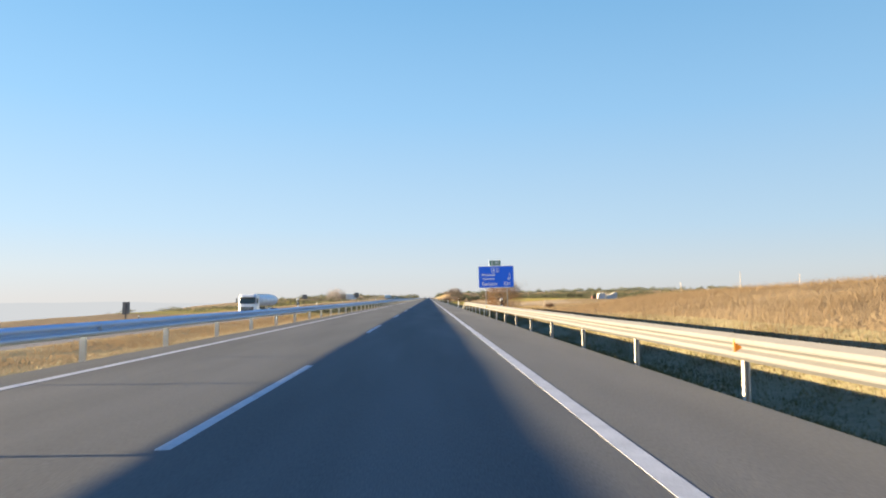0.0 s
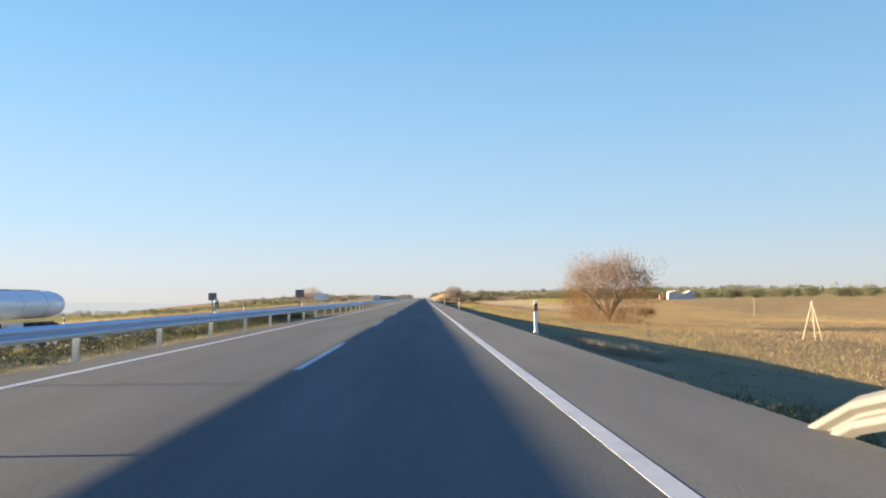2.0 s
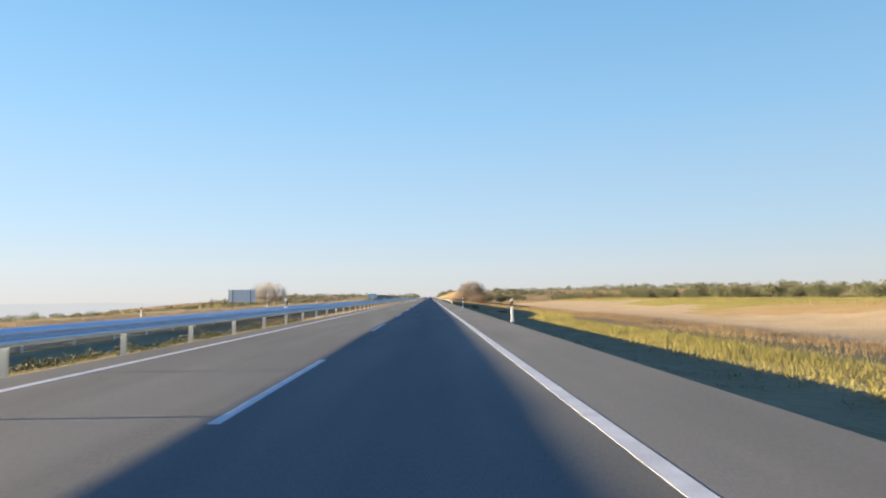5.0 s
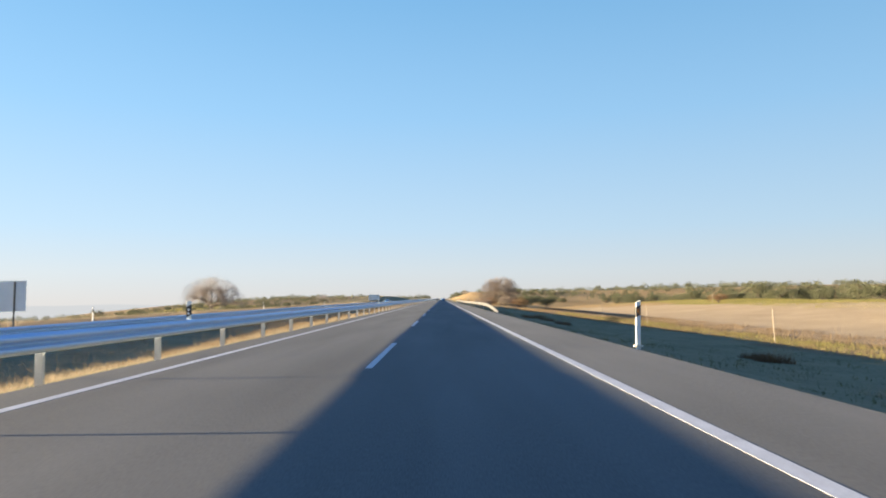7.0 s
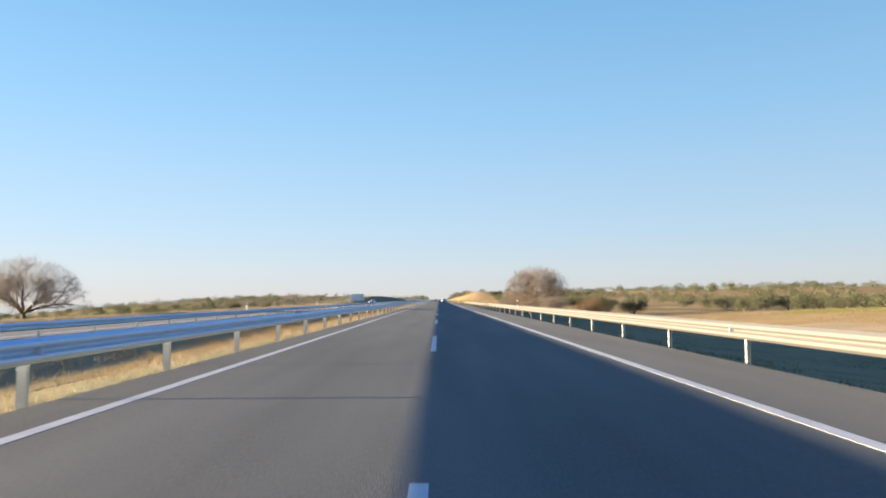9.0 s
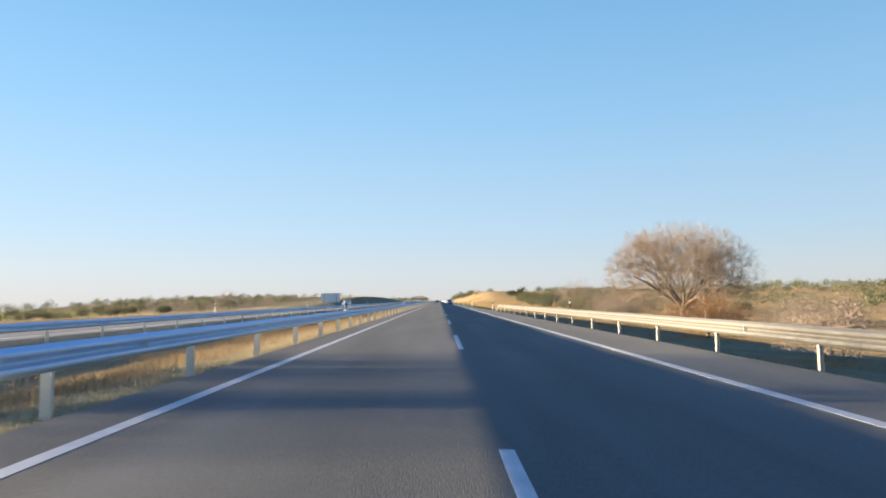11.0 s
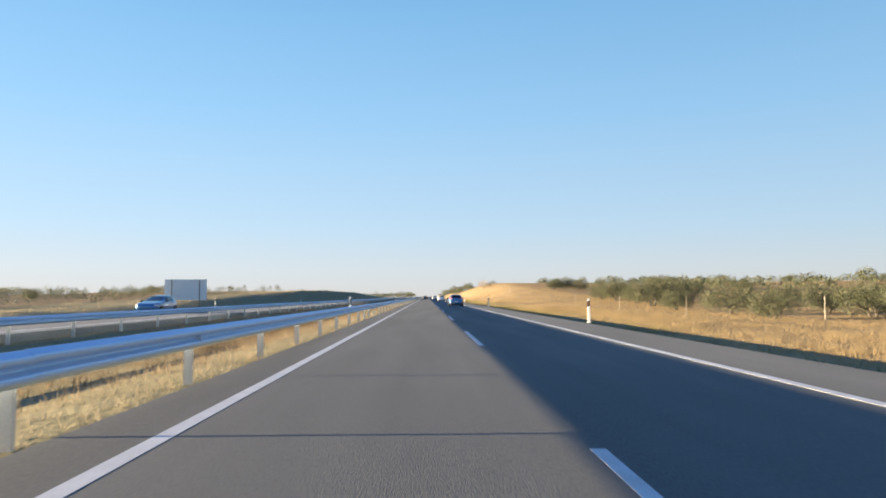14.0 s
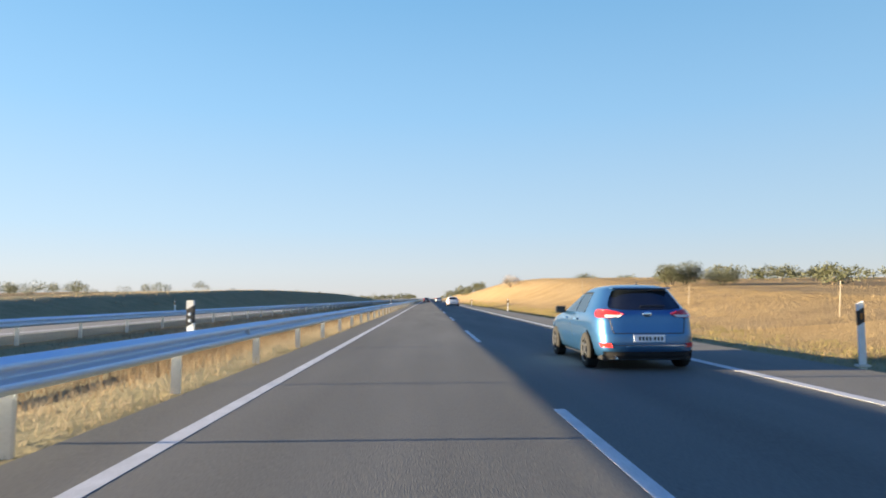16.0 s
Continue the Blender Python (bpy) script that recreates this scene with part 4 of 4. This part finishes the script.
for k, (x, y) in enumerate(spots):
    m = pose(x, y, float(land(x, y)), 0, 0, w.uniform(0, 360)) @ Matrix.Scale(w.uniform(0.75, 1.2) * (0.72 if x < 0 else 0.86 if y < 300 else 1.15 if x < 46 and 498 < y < 560 else 1.0), 4)
    near = (15 < x < 46 and 340 < y < 600) or -60 < x < 0      # the trees that the road passes closest have finer leaves
    kind = k % 3 if near else 3 + k % 4
    if kind in unused:
        unused.remove(kind)
        olives[kind].matrix_basis = m
    else:
        copy_thing(olives[kind], m).matrix_basis = m


def far_woods(name, label, seed, count, xr, yr, size, keep=None, leaf_mat=M_olive, category="trees", leaf=0.14, per=46):
    """Distant tree crowns, each a clump of leaf faces, in one mesh."""
    g = np.random.default_rng(seed)
    x, y = g.uniform(*xr, count), g.uniform(*yr, count)
    if keep is not None:
        k = keep(x, y)
        x, y = x[k], y[k]
    z = land(x, y)
    blobs = []
    for a, b, c in zip(x, y, z):
        s = size * g.uniform(0.6, 1.3)
        for j in range(3):
            blobs.append(((a + g.normal(0, s * 0.5), b + g.normal(0, s * 0.5), c + s * g.uniform(0.4, 0.95)), s * g.uniform(0.45, 0.75)))
    me = leaf_cloud(name, leaf_mat, g, blobs, len(blobs) * per, size * leaf, 0.85)
    return tagged(new(name, me), label, category, kind="stuff")


far_woods("distant_olive_grove", "distant grey-green olive groves on the rising land", 51, 520, (115, 330), (120, 900), 2.6)
far_woods("median_weeds", "dense dark green weeds on the median behind the rail", 60, 1500, (-8.6, -5.5), (52, 188), 0.20, leaf_mat=M_dark_weed, category="weeds", leaf=0.19, per=22)
far_woods("hillside_grove", "rows of olive trees covering the rising fields", 59, 330, (62, 240), (420, 760), 1.7)
far_woods("distant_olive_grove", "distant olive groves beyond the opposite carriageway", 52, 260, (-260, -110), (720, 1000), 2.2)
far_woods("distant_woods", "distant low woods at the horizon", 53, 420, (-200, 700), (1300, 2200), 6.0, lambda x, y: abs(x) > 24)
far_woods("hedge_bushes", "low band of dense green bushes beyond the opposite carriageway", 56, 260, (-120, -46), (462, 610), 1.25, leaf=0.10, per=70)
far_woods("low_bushes", "rows of low green bushes in the crop field", 58, 330, (-105, -50), (215, 440), 1.0, leaf=0.12, per=48)
far_woods("hillside_grove", "small green grove on the slope of the hill", 57, 40, (40, 75), (575, 640), 1.7)
far_woods("roadside_bushes", "distant bushes lining the motorway", 54, 80, (12, 70), (760, 1300), 3.0)
far_woods("hilltop_bushes", "bushes along the crest of the low hill", 55, 90, (-130, -42), (580, 900), 1.2, leaf=0.09, per=90)


# ---- stakes, ruin ----
def stake(x, y, h, lean=0.0):
    g = float(land(x, y))
    v, f = lathe([(0.0, -0.3), (0.026, -0.3), (0.023, h * 0.5), (0.020, h - 0.02), (0.015, h), (0.0, h)], 7, "Z")
    ob = new("fence_stake", mesh_of("fence_stake", v, f, M_wood, True))
    ob.matrix_basis = pose(x, y, g, lean, lean * 0.6, 0)
    return tagged(ob, "thin weathered wooden fence stake in the field", "fence post", group="fence stakes")


for k in range(11):
    stake(16 + w.uniform(-0.4, 0.4), 424 + 16.2 * k, w.uniform(1.3, 1.7), w.uniform(-4, 4))
for x, y, h in ((19, 60, 1.9), (24, 84, 1.7), (33, 120, 2.0), (15, 118, 1.6), (46, 181, 1.9), (16, 240, 1.5), (17, 262, 1.5), (36, 297, 1.4), (19, 285, 1.4), (26.2, 47, 2.4), (31, 47.4, 2.2), (21.5, 46.8, 1.6)):
    stake(x, y, h, w.uniform(-3, 3))
for px, py in ((29.6, 158), (17.1, 83)):        # three stakes leant together
    for a in (10, 130, 250):
        fx, fy = px + 0.40 * math.cos(radians(a)), py + 0.40 * math.sin(radians(a))
        o = stake(fx, fy, 1.6)
        o.matrix_basis = look((fx, fy, float(land(fx, fy))), (px, py, float(land(px, py)) + 1.5)) @ pose(0, 0, 0, 180)

ruin = thing("ruined_shed", "low whitewashed rubble ruin with a broken wall", "house", pose(55, 195, float(land(55, 195)) - 0.1, 0, 0, 20))
bm = bmesh.new()
gx = random.Random(9)
for k in range(12):
    box_bm(0.62, 0.5, 1.6 + 0.35 * math.sin(k * 0.8) + gx.uniform(-0.1, 0.1), (-3.3 + 0.56 * k, gx.uniform(-0.05, 0.05), 0), 0.09, bm=bm)
part("front_wall", bm, M_wall, ruin, "crumbling white wall")
bm = bmesh.new()
for k in range(7):
    box_bm(0.5, 0.62, 1.5 - 0.1 * k + gx.uniform(-0.1, 0.1), (3.0 + gx.uniform(-0.05, 0.05), 0.4 + 0.58 * k, 0), 0.09, bm=bm)
part("side_wall", bm, M_wall, ruin)
bm = bmesh.new()
for k in range(30):
    box_bm(gx.uniform(0.3, 0.8), gx.uniform(0.3, 0.8), gx.uniform(0.2, 0.5), (gx.uniform(-3, 3), gx.uniform(-1.2, -0.4), -0.1), 0.08, Matrix.Rotation(gx.uniform(0, 3), 4, "Z"), bm)
part("rubble", bm, M_wall, ruin, "fallen stones")
bm = bmesh.new()
for k in range(3):
    box_bm(0.5, 0.5, 1.0 - 0.25 * k, (-5.4 + 0.48 * k, 0, 0), 0.07, bm=bm)
part("brick_stub", bm, M_brick, ruin, "broken red brick wall stub")


# ---- vehicles ----
def wheel(parent, x, y, r, wide, name="wheel"):
    """Tyre and rim with spokes, its axle along x; the outer side away from the middle."""
    out = 1 if x > 0 else -1
    t = thing(name, "", "", None)
    t.parent = parent
    t.location = (x, y, r)
    v, f = lathe([(r * 0.62, -wide / 2), (r * 0.90, -wide / 2), (r * 0.97, -wide * 0.42), (r, -wide * 0.28), (r, wide * 0.28), (r * 0.97, wide * 0.42), (r * 0.90, wide / 2), (r * 0.62, wide / 2), (r * 0.60, 0)], 28)
    part("tyre", mesh_of("tyre", v, f, M_tyre, True), M_tyre, t)
    b = bmesh.new()
    for k in range(5):
        box_bm(0.03, 0.06, r * 0.56, (0, 0, 0.05), 0.01, Matrix.Rotation(radians(72 * k), 4, "X"), b)
    v, f = lathe([(0.0, 0.02), (0.06, 0.02), (0.07, 0.0), (0.07, -0.03)], 14)
    tmp = mesh_of("tmp", v, f, M_rim)
    b.from_mesh(tmp)
    v, f = lathe([(r * 0.55, -0.10), (r * 0.60, 0.015), (r * 0.64, 0.02), (r * 0.65, -0.02)], 28)
    tmp = mesh_of("tmp", v, f, M_rim)
    b.from_mesh(tmp)
    bmesh.ops.scale(b, vec=(out, 1, 1), verts=b.verts)
    bmesh.ops.translate(b, vec=(out * wide * 0.42, 0, 0), verts=b.verts)
    part("rim", b, M_rim, t, "alloy rim")
    v, f = lathe([(0.0, 0.0), (r * 0.6, 0.0), (r * 0.6, 0.02)], 20)
    part("brake_shadow_disc", mesh_of("brake_disc", [(a + out * wide * 0.15, c, d) for a, c, d in v], f, M_black), M_black, t)
    t.name = name
    return t


class Shell:
    """A car body by level outlines: for each height the half width, the rear and the front."""

    def __init__(self, rows, power=((0.0, 9.0), (9.0, 9.0))):
        a = np.array(rows, float)
        self.z, self.w, self.r, self.f, self.power = a[:, 0], a[:, 1], a[:, 2], a[:, 3], power

    def at(self, s, z, out=0.0):
        """s goes round: 0 middle of the rear, 1 right side's middle, 2 middle of the front, -1 left."""
        w, r, f = (np.interp(z, self.z, q) for q in (self.w, self.r, self.f))
        a = s * math.pi / 2
        c, d = math.sin(a), -math.cos(a)
        p = float(np.interp(z, [q[0] for q in self.power], [q[1] for q in self.power]))
        k = (abs(c) ** p + abs(d) ** p) ** (-1 / p)
        half, mid = (f - r) / 2, (f + r) / 2
        x, y = k * c * w, mid + k * d * half
        if out:
            x, y = x + out * (1 if c > 0.05 else -1 if c < -0.05 else 0) * min(1, abs(c * k)), y + out * d
        return (x, y, z)

    def round_s(self, y, z, side):
        """The s at which the outline passes a place along the car."""
        lo, hi = 0.0, 2.0
        for _ in range(40):
            m = (lo + hi) / 2
            if self.at(m, z)[1] < y:
                lo = m
            else:
                hi = m
        return side * lo

    def skin(self, name, material, n=96, levels=40):
        zs = np.linspace(self.z[0], self.z[-1], levels)
        ss = np.linspace(0, 4, n, endpoint=False)
        # more columns where the corners turn
        ss = np.concatenate([np.linspace(q, q + 1, n // 4, endpoint=False) for q in range(4)])
        v = [self.at(s, z) for z in zs for s in ss]
        m = len(ss)
        f = [(i * m + k, i * m + (k + 1) % m, (i + 1) * m + (k + 1) % m, (i + 1) * m + k) for i in range(levels - 1) for k in range(m)]
        top = v[-m:]
        cx, cy = 0.0, sum(p[1] for p in top) / m
        o = len(v)
        for g, lift in ((0.8, 0.018), (0.4, 0.034)):
            v += [(p[0] * g, cy + (p[1] - cy) * g, p[2] + lift) for p in top]
        v.append((0, cy, top[0][2] + 0.038))
        for k in range(m):
            j = (k + 1) % m
            f += [(o - m + k, o - m + j, o + j, o + k), (o + k, o + j, o + m + j, o + m + k), (o + m + k, o + m + j, o + 2 * m)]
        f.append(tuple(range(m))[::-1])
        return mesh_of(name, v, f, material, True)

    def patch(self, name, edges, material, out=0.006, n=14, thick=0.0):
        """A piece of the skin between (height, s from, s to) edges, lifted off it."""
        e = np.array(edges, float)
        zs = np.unique(np.concatenate([np.linspace(e[0, 0], e[-1, 0], 8), e[:, 0]]))
        v, f = [], []
        for z in zs:
            a, b = np.interp(z, e[:, 0], e[:, 1]), np.interp(z, e[:, 0], e[:, 2])
            for k in range(n):
                v.append(self.at(a + (b - a) * k / (n - 1), z, out))
        for i in range(len(zs) - 1):
            for k in range(n - 1):
                f.append((i * n + k, i * n + k + 1, (i + 1) * n + k + 1, (i + 1) * n + k))
        # a rim that goes back into the body
        rim = list(range(n)) + [i * n + n - 1 for i in range(1, len(zs))] + list(range(len(zs) * n - 2, (len(zs) - 1) * n - 1, -1)) + [i * n for i in range(len(zs) - 2, 0, -1)]
        o = len(v)
        cy = float(np.mean([p[1] for p in v]))
        for q in rim:
            x, y, z = v[q]
            i, k = divmod(q, n)
            zz = zs[i]
            a, b = np.interp(zz, e[:, 0], e[:, 1]), np.interp(zz, e[:, 0], e[:, 2])
            v.append(self.at(a + (b - a) * k / (n - 1), zz, -0.02))
        m = len(rim)
        for k in range(m):
            f.append((rim[k], rim[(k + 1) % m], o + (k + 1) % m, o + k))
        return mesh_of(name, v, f, material, True)


def hatchback(label, paint, m, scale=(0.98, 1, 0.92), name="car"):
    """A five-door hatchback, its rear at y 0 and its nose at y 4.3."""
    car = thing(name, label, "car", m @ Matrix.Diagonal((*scale, 1)))
    sh = Shell([(0.19, 0.74, 0.10, 4.10), (0.26, 0.82, 0.035, 4.20), (0.36, 0.855, 0.005, 4.27), (0.48, 0.872, 0.0, 4.29), (0.60, 0.88, 0.012, 4.27),
                (0.72, 0.878, 0.045, 4.18), (0.80, 0.872, 0.065, 4.02), (0.88, 0.862, 0.08, 3.62), (0.94, 0.850, 0.09, 3.20), (1.00, 0.826, 0.115, 2.98),
                (1.10, 0.765, 0.20, 2.72), (1.20, 0.712, 0.29, 2.46), (1.30, 0.658, 0.37, 2.20), (1.37, 0.610, 0.42, 1.98), (1.41, 0.56, 0.48, 1.80), (1.435, 0.49, 0.60, 1.66)],
               ((0.2, 7.0), (0.85, 7.0), (1.0, 5.5), (1.44, 3.6)))
    part("body", sh.skin("body", paint), paint, car)
    part("rear_window", sh.patch("rear_window", [(1.03, -0.30, 0.30), (1.05, -0.42, 0.42), (1.09, -0.45, 0.45), (1.20, -0.455, 0.455), (1.345, -0.445, 0.445), (1.375, -0.40, 0.40)], M_glass, 0.008), M_glass, car, "dark tinted rear window")
    part("windscreen", sh.patch("windscreen", [(0.98, 1.555, 2.445), (1.20, 1.56, 2.44), (1.37, 1.58, 2.42)], M_glass, 0.008, 24), M_glass, car, "dark windscreen")
    for side in (-1, 1):
        def rs(y, z):
            return sh.round_s(y, z, side)
        for y0a, y1a, y0b, y1b in ((0.95, 1.62, 1.05, 1.60), (1.68, 2.72, 1.66, 2.06)):
            part("side_window", sh.patch("side_window", [(0.97, rs(y0a, 0.97), rs(y1a, 0.97)), (1.34, rs(y0b, 1.34), rs(min(y1b, 2.0), 1.34))], M_glass, 0.007), M_glass, car, "dark side window")
        for y in (1.66, 2.72):
            part("door_gap", sh.patch("door_gap", [(0.34, rs(y, 0.34), rs(y + 0.012, 0.34)), (0.95, rs(y, 0.95), rs(y + 0.012, 0.95))], M_black, 0.002, 3), M_black, car)
        for y in (1.36, 2.30):
            part("door_handle", sh.patch("door_handle", [(0.83, rs(y, 0.83), rs(y + 0.2, 0.83)), (0.86, rs(y, 0.86), rs(y + 0.2, 0.86))], paint, 0.03, 6), paint, car)
        mb = box_bm(0.20, 0.10, 0.14, (side * 0.94, 2.62, 0.93), 0.035)
        box_bm(0.12, 0.05, 0.05, (side * 0.83, 2.64, 0.93), 0.01, bm=mb)
        mir = part("door_mirror", mb, M_black, car, "black door mirror")
        part("mirror_glass", box_bm(0.16, 0.012, 0.10, (side * 0.94, 2.566, 0.95), 0.004), M_glass, mir)
        lamp = part("tail_lamp", sh.patch("tail_lamp", [(0.895, side * 0.40, side * 0.50), (0.915, side * 0.31, side * 0.53), (0.96, side * 0.275, side * 0.55), (1.01, side * 0.36, side * 0.555), (1.035, side * 0.45, side * 0.54)], M_red, 0.018), M_red, car, "red tail lamp")
        part("clear_lens", sh.patch("clear_lens", [(0.905, side * 0.33, side * 0.44), (0.945, side * 0.295, side * 0.455)], M_clear, 0.024, 8), M_clear, lamp, "clear reversing lens")
        part("bumper_reflector", sh.patch("bumper_reflector", [(0.40, side * 0.39, side * 0.485), (0.475, side * 0.40, side * 0.50)], M_red, 0.012, 8), M_red, car, "red bumper lamp")
        part("headlamp", sh.patch("headlamp", [(0.60, side * 1.60, side * 1.48), (0.72, side * 1.63, side * 1.46)], M_clear, 0.01), M_clear, car)
        for y in (0.78, 3.42):
            v, f = lathe([(0.0, 0.0), (0.35, 0.0), (0.355, -0.03), (0.355, -0.25)], 28)
            part("wheel_arch", mesh_of("wheel_arch", [(side * (0.872 + a), y + b, max(0.18, 0.325 + c)) for a, b, c in v], f, M_arch), M_arch, car, "black wheel arch")
            wheel(car, side * 0.802, y, 0.315, 0.205)
    part("rear_diffuser", sh.patch("rear_diffuser", [(0.20, -0.49, 0.49), (0.33, -0.475, 0.475)], M_black, 0.010, 24), M_black, car, "black lower bumper")
    part("chrome_strip", sh.patch("chrome_strip", [(0.425, -0.40, 0.40), (0.447, -0.40, 0.40)], M_chrome, 0.014, 24), M_chrome, car, "thin chrome strip")
    part("tailgate_gap", sh.patch("tailgate_gap", [(0.628, -0.37, 0.37), (0.642, -0.37, 0.37)], M_black, 0.003, 20), M_black, car)
    for side in (-1, 1):
        part("tailgate_gap", sh.patch("tailgate_gap", [(0.635, side * 0.37, side * 0.377), (0.90, side * 0.41, side * 0.417)], M_black, 0.003, 3), M_black, car)
    part("spoiler", box_bm(1.00, 0.2, 0.024, (0, 0.45, 1.386), 0.011), paint, car, "roof spoiler")
    plate = part("number_plate", box_bm(0.52, 0.012, 0.115, (0, -0.006, 0.495), 0.004), M_sheet, car, "white number plate")
    for k in range(7):
        part("plate_bar", box_bm(0.032, 0.004, 0.062, (-0.165 + 0.058 * k + (0.02 if k > 3 else 0), -0.0135, 0.521)), M_black, plate)
    v, f = lathe([(0.0, -0.012), (0.055, -0.010), (0.068, 0.0), (0.07, 0.02)], 20, "Y")
    part("emblem", mesh_of("emblem", [(a * 1.15, b + 0.075, c * 0.72 + 0.955) for a, b, c in v], f, M_chrome, True), M_chrome, car, "plain oval chrome emblem")
    part("rear_wiper", box_bm(0.42, 0.014, 0.018, (0.12, 0.165, 1.085), 0.004), M_black, car)
    part("aerial", box_bm(0.016, 0.05, 0.05, (0, 0.62, 1.455), 0.006), M_black, car)
    v, f = lathe([(0.0, 0.0), (0.026, 0.0), (0.028, -0.02), (0.028, 0.2)], 12, "Y")
    part("exhaust", mesh_of("exhaust", [(a - 0.55, b + 0.06, c + 0.235) for a, b, c in v], f, M_chrome), M_chrome, car)
    part("underbody", box_bm(1.5, 3.9, 0.10, (0, 2.15, 0.17), 0.03), M_black, car)
    return car


hatchback("metallic blue five-door hatchback driving in the shaded lane", M_paint, pose(2.06, 519.75, 0), (0.925, 0.97, 0.915))
hatchback("white hatchback far ahead in the shaded lane", M_whitepaint, pose(2.2, 605, 0), name="white_car")
hatchback("charcoal hatchback far ahead in the overtaking lane", M_charcoal, pose(-1.7, 690, 0), name="charcoal_car")
hatchback("silver hatchback far ahead on the motorway", M_silver, pose(1.7, 700, 0), name="silver_car")
yy = 497.0
hatchback("blue hatchback coming along the opposite carriageway", M_paint, pose(-21.5, yy, float(opposite_level(yy)) + 0.06, 0, 0, 180), name="oncoming_car")


def tanker(m):
    """An articulated tank lorry, nose at y 0, tail at y 14."""
    t = thing("tank_lorry", "white articulated lorry with a polished silver tank trailer", "lorry", m)
    cab = Shell([(0.35, 1.16, 0.05, 2.1), (0.5, 1.22, 0.0, 2.15), (1.2, 1.24, 0.0, 2.2), (1.7, 1.24, 0.06, 2.2), (2.75, 1.21, 0.22, 2.2), (2.95, 1.12, 0.36, 2.1)])
    part("cab", cab.skin("cab", M_whitepaint, 64, 24), M_whitepaint, t, "white flat-fronted cab")
    part("windscreen", cab.patch("windscreen", [(1.72, -0.475, 0.475), (2.5, -0.47, 0.47)], M_glass, 0.015, 16), M_glass, t, "dark windscreen")
    part("sun_visor", box_bm(2.2, 0.28, 0.10, (0, -0.02, 2.52), 0.03), M_black, t, "dark sun visor")
    part("grille", cab.patch("grille", [(0.62, -0.36, 0.36), (1.28, -0.40, 0.40)], M_black, 0.02, 12), M_black, t, "black radiator grille")
    for k in range(4):
        part("grille_bar", box_bm(1.4, 0.03, 0.035, (0, -0.03, 0.75 + 0.14 * k), 0.008), M_chrome, t)
    part("bumper", box_bm(2.45, 0.25, 0.34, (0, 0.06, 0.34), 0.06), M_whitepaint, t)
    for s in (-1, 1):
        part("headlamp", box_bm(0.34, 0.06, 0.2, (s * 0.9, -0.045, 0.55), 0.03), M_clear, t)
        part("side_window", cab.patch("side_window", [(1.75, s * 0.56, s * 0.95), (2.5, s * 0.60, s * 0.95)], M_glass, 0.012, 6), M_glass, t)
        part("mirror", box_bm(0.14, 0.22, 0.6, (s * 1.42, 0.0, 1.85), 0.04), M_black, t)
        part("mirror_arm", box_bm(0.3, 0.04, 0.04, (s * 1.28, 0.05, 2.4), 0.01), M_black, t)
        part("fuel_tank", box_bm(0.5, 1.2, 0.55, (s * 0.85, 3.0, 0.45), 0.12), M_alu, t)
        part("mudguard", box_bm(0.5, 1.2, 0.07, (s * 0.93, 4.3, 1.08), 0.03), M_black, t)
        part("side_guard", box_bm(0.06, 4.6, 0.12, (s * 1.16, 7.5, 0.65), 0.02), M_alu, t)
        part("pipe_locker", box_bm(0.35, 1.6, 0.45, (s * 0.95, 8.2, 0.62), 0.05), M_alu, t)
        for y in (1.25, 4.3, 9.9, 11.2, 12.5):
            wheel(t, s * 1.05, y, 0.5, 0.34)
    part("chassis", box_bm(0.9, 12.6, 0.28, (0, 7.3, 0.78), 0.03), M_black, t)
    n = 28
    prof = [(0.0, 2.75), (0.55, 2.78), (0.85, 2.9), (0.97, 3.1), (1.0, 3.5), (1.0, 8.0), (1.0, 13.0), (0.97, 13.5), (0.85, 13.75), (0.5, 13.9), (0.0, 13.95)]
    v, f = lathe(prof, n, "Y")
    part("tank", mesh_of("tank", [(a * 1.24, b, c * 0.88 + 2.15) for a, b, c in v], f, M_tank, True), M_tank, t, "polished silver oval tank")
    for y in (3.6, 6.2, 8.8, 11.4, 13.1):
        v, f = lathe([(1.0, -0.04), (1.02, -0.03), (1.02, 0.03), (1.0, 0.04)], n, "Y")
        part("tank_band", mesh_of("tank_band", [(a * 1.24, b + y, c * 0.88 + 2.15) for a, b, c in v], f, M_alu), M_alu, t)
    part("walkway", box_bm(0.5, 8.0, 0.06, (0, 8.2, 3.04), 0.02), M_alu, t)
    part("rear_bumper", box_bm(2.4, 0.12, 0.2, (0, 13.7, 0.55), 0.03), M_red, t, "red rear bumper bar")
    return t


tanker(pose(-23.2, 89.7, float(opposite_level(93)) + 0.06) @ Matrix.Scale(1.01, 4))
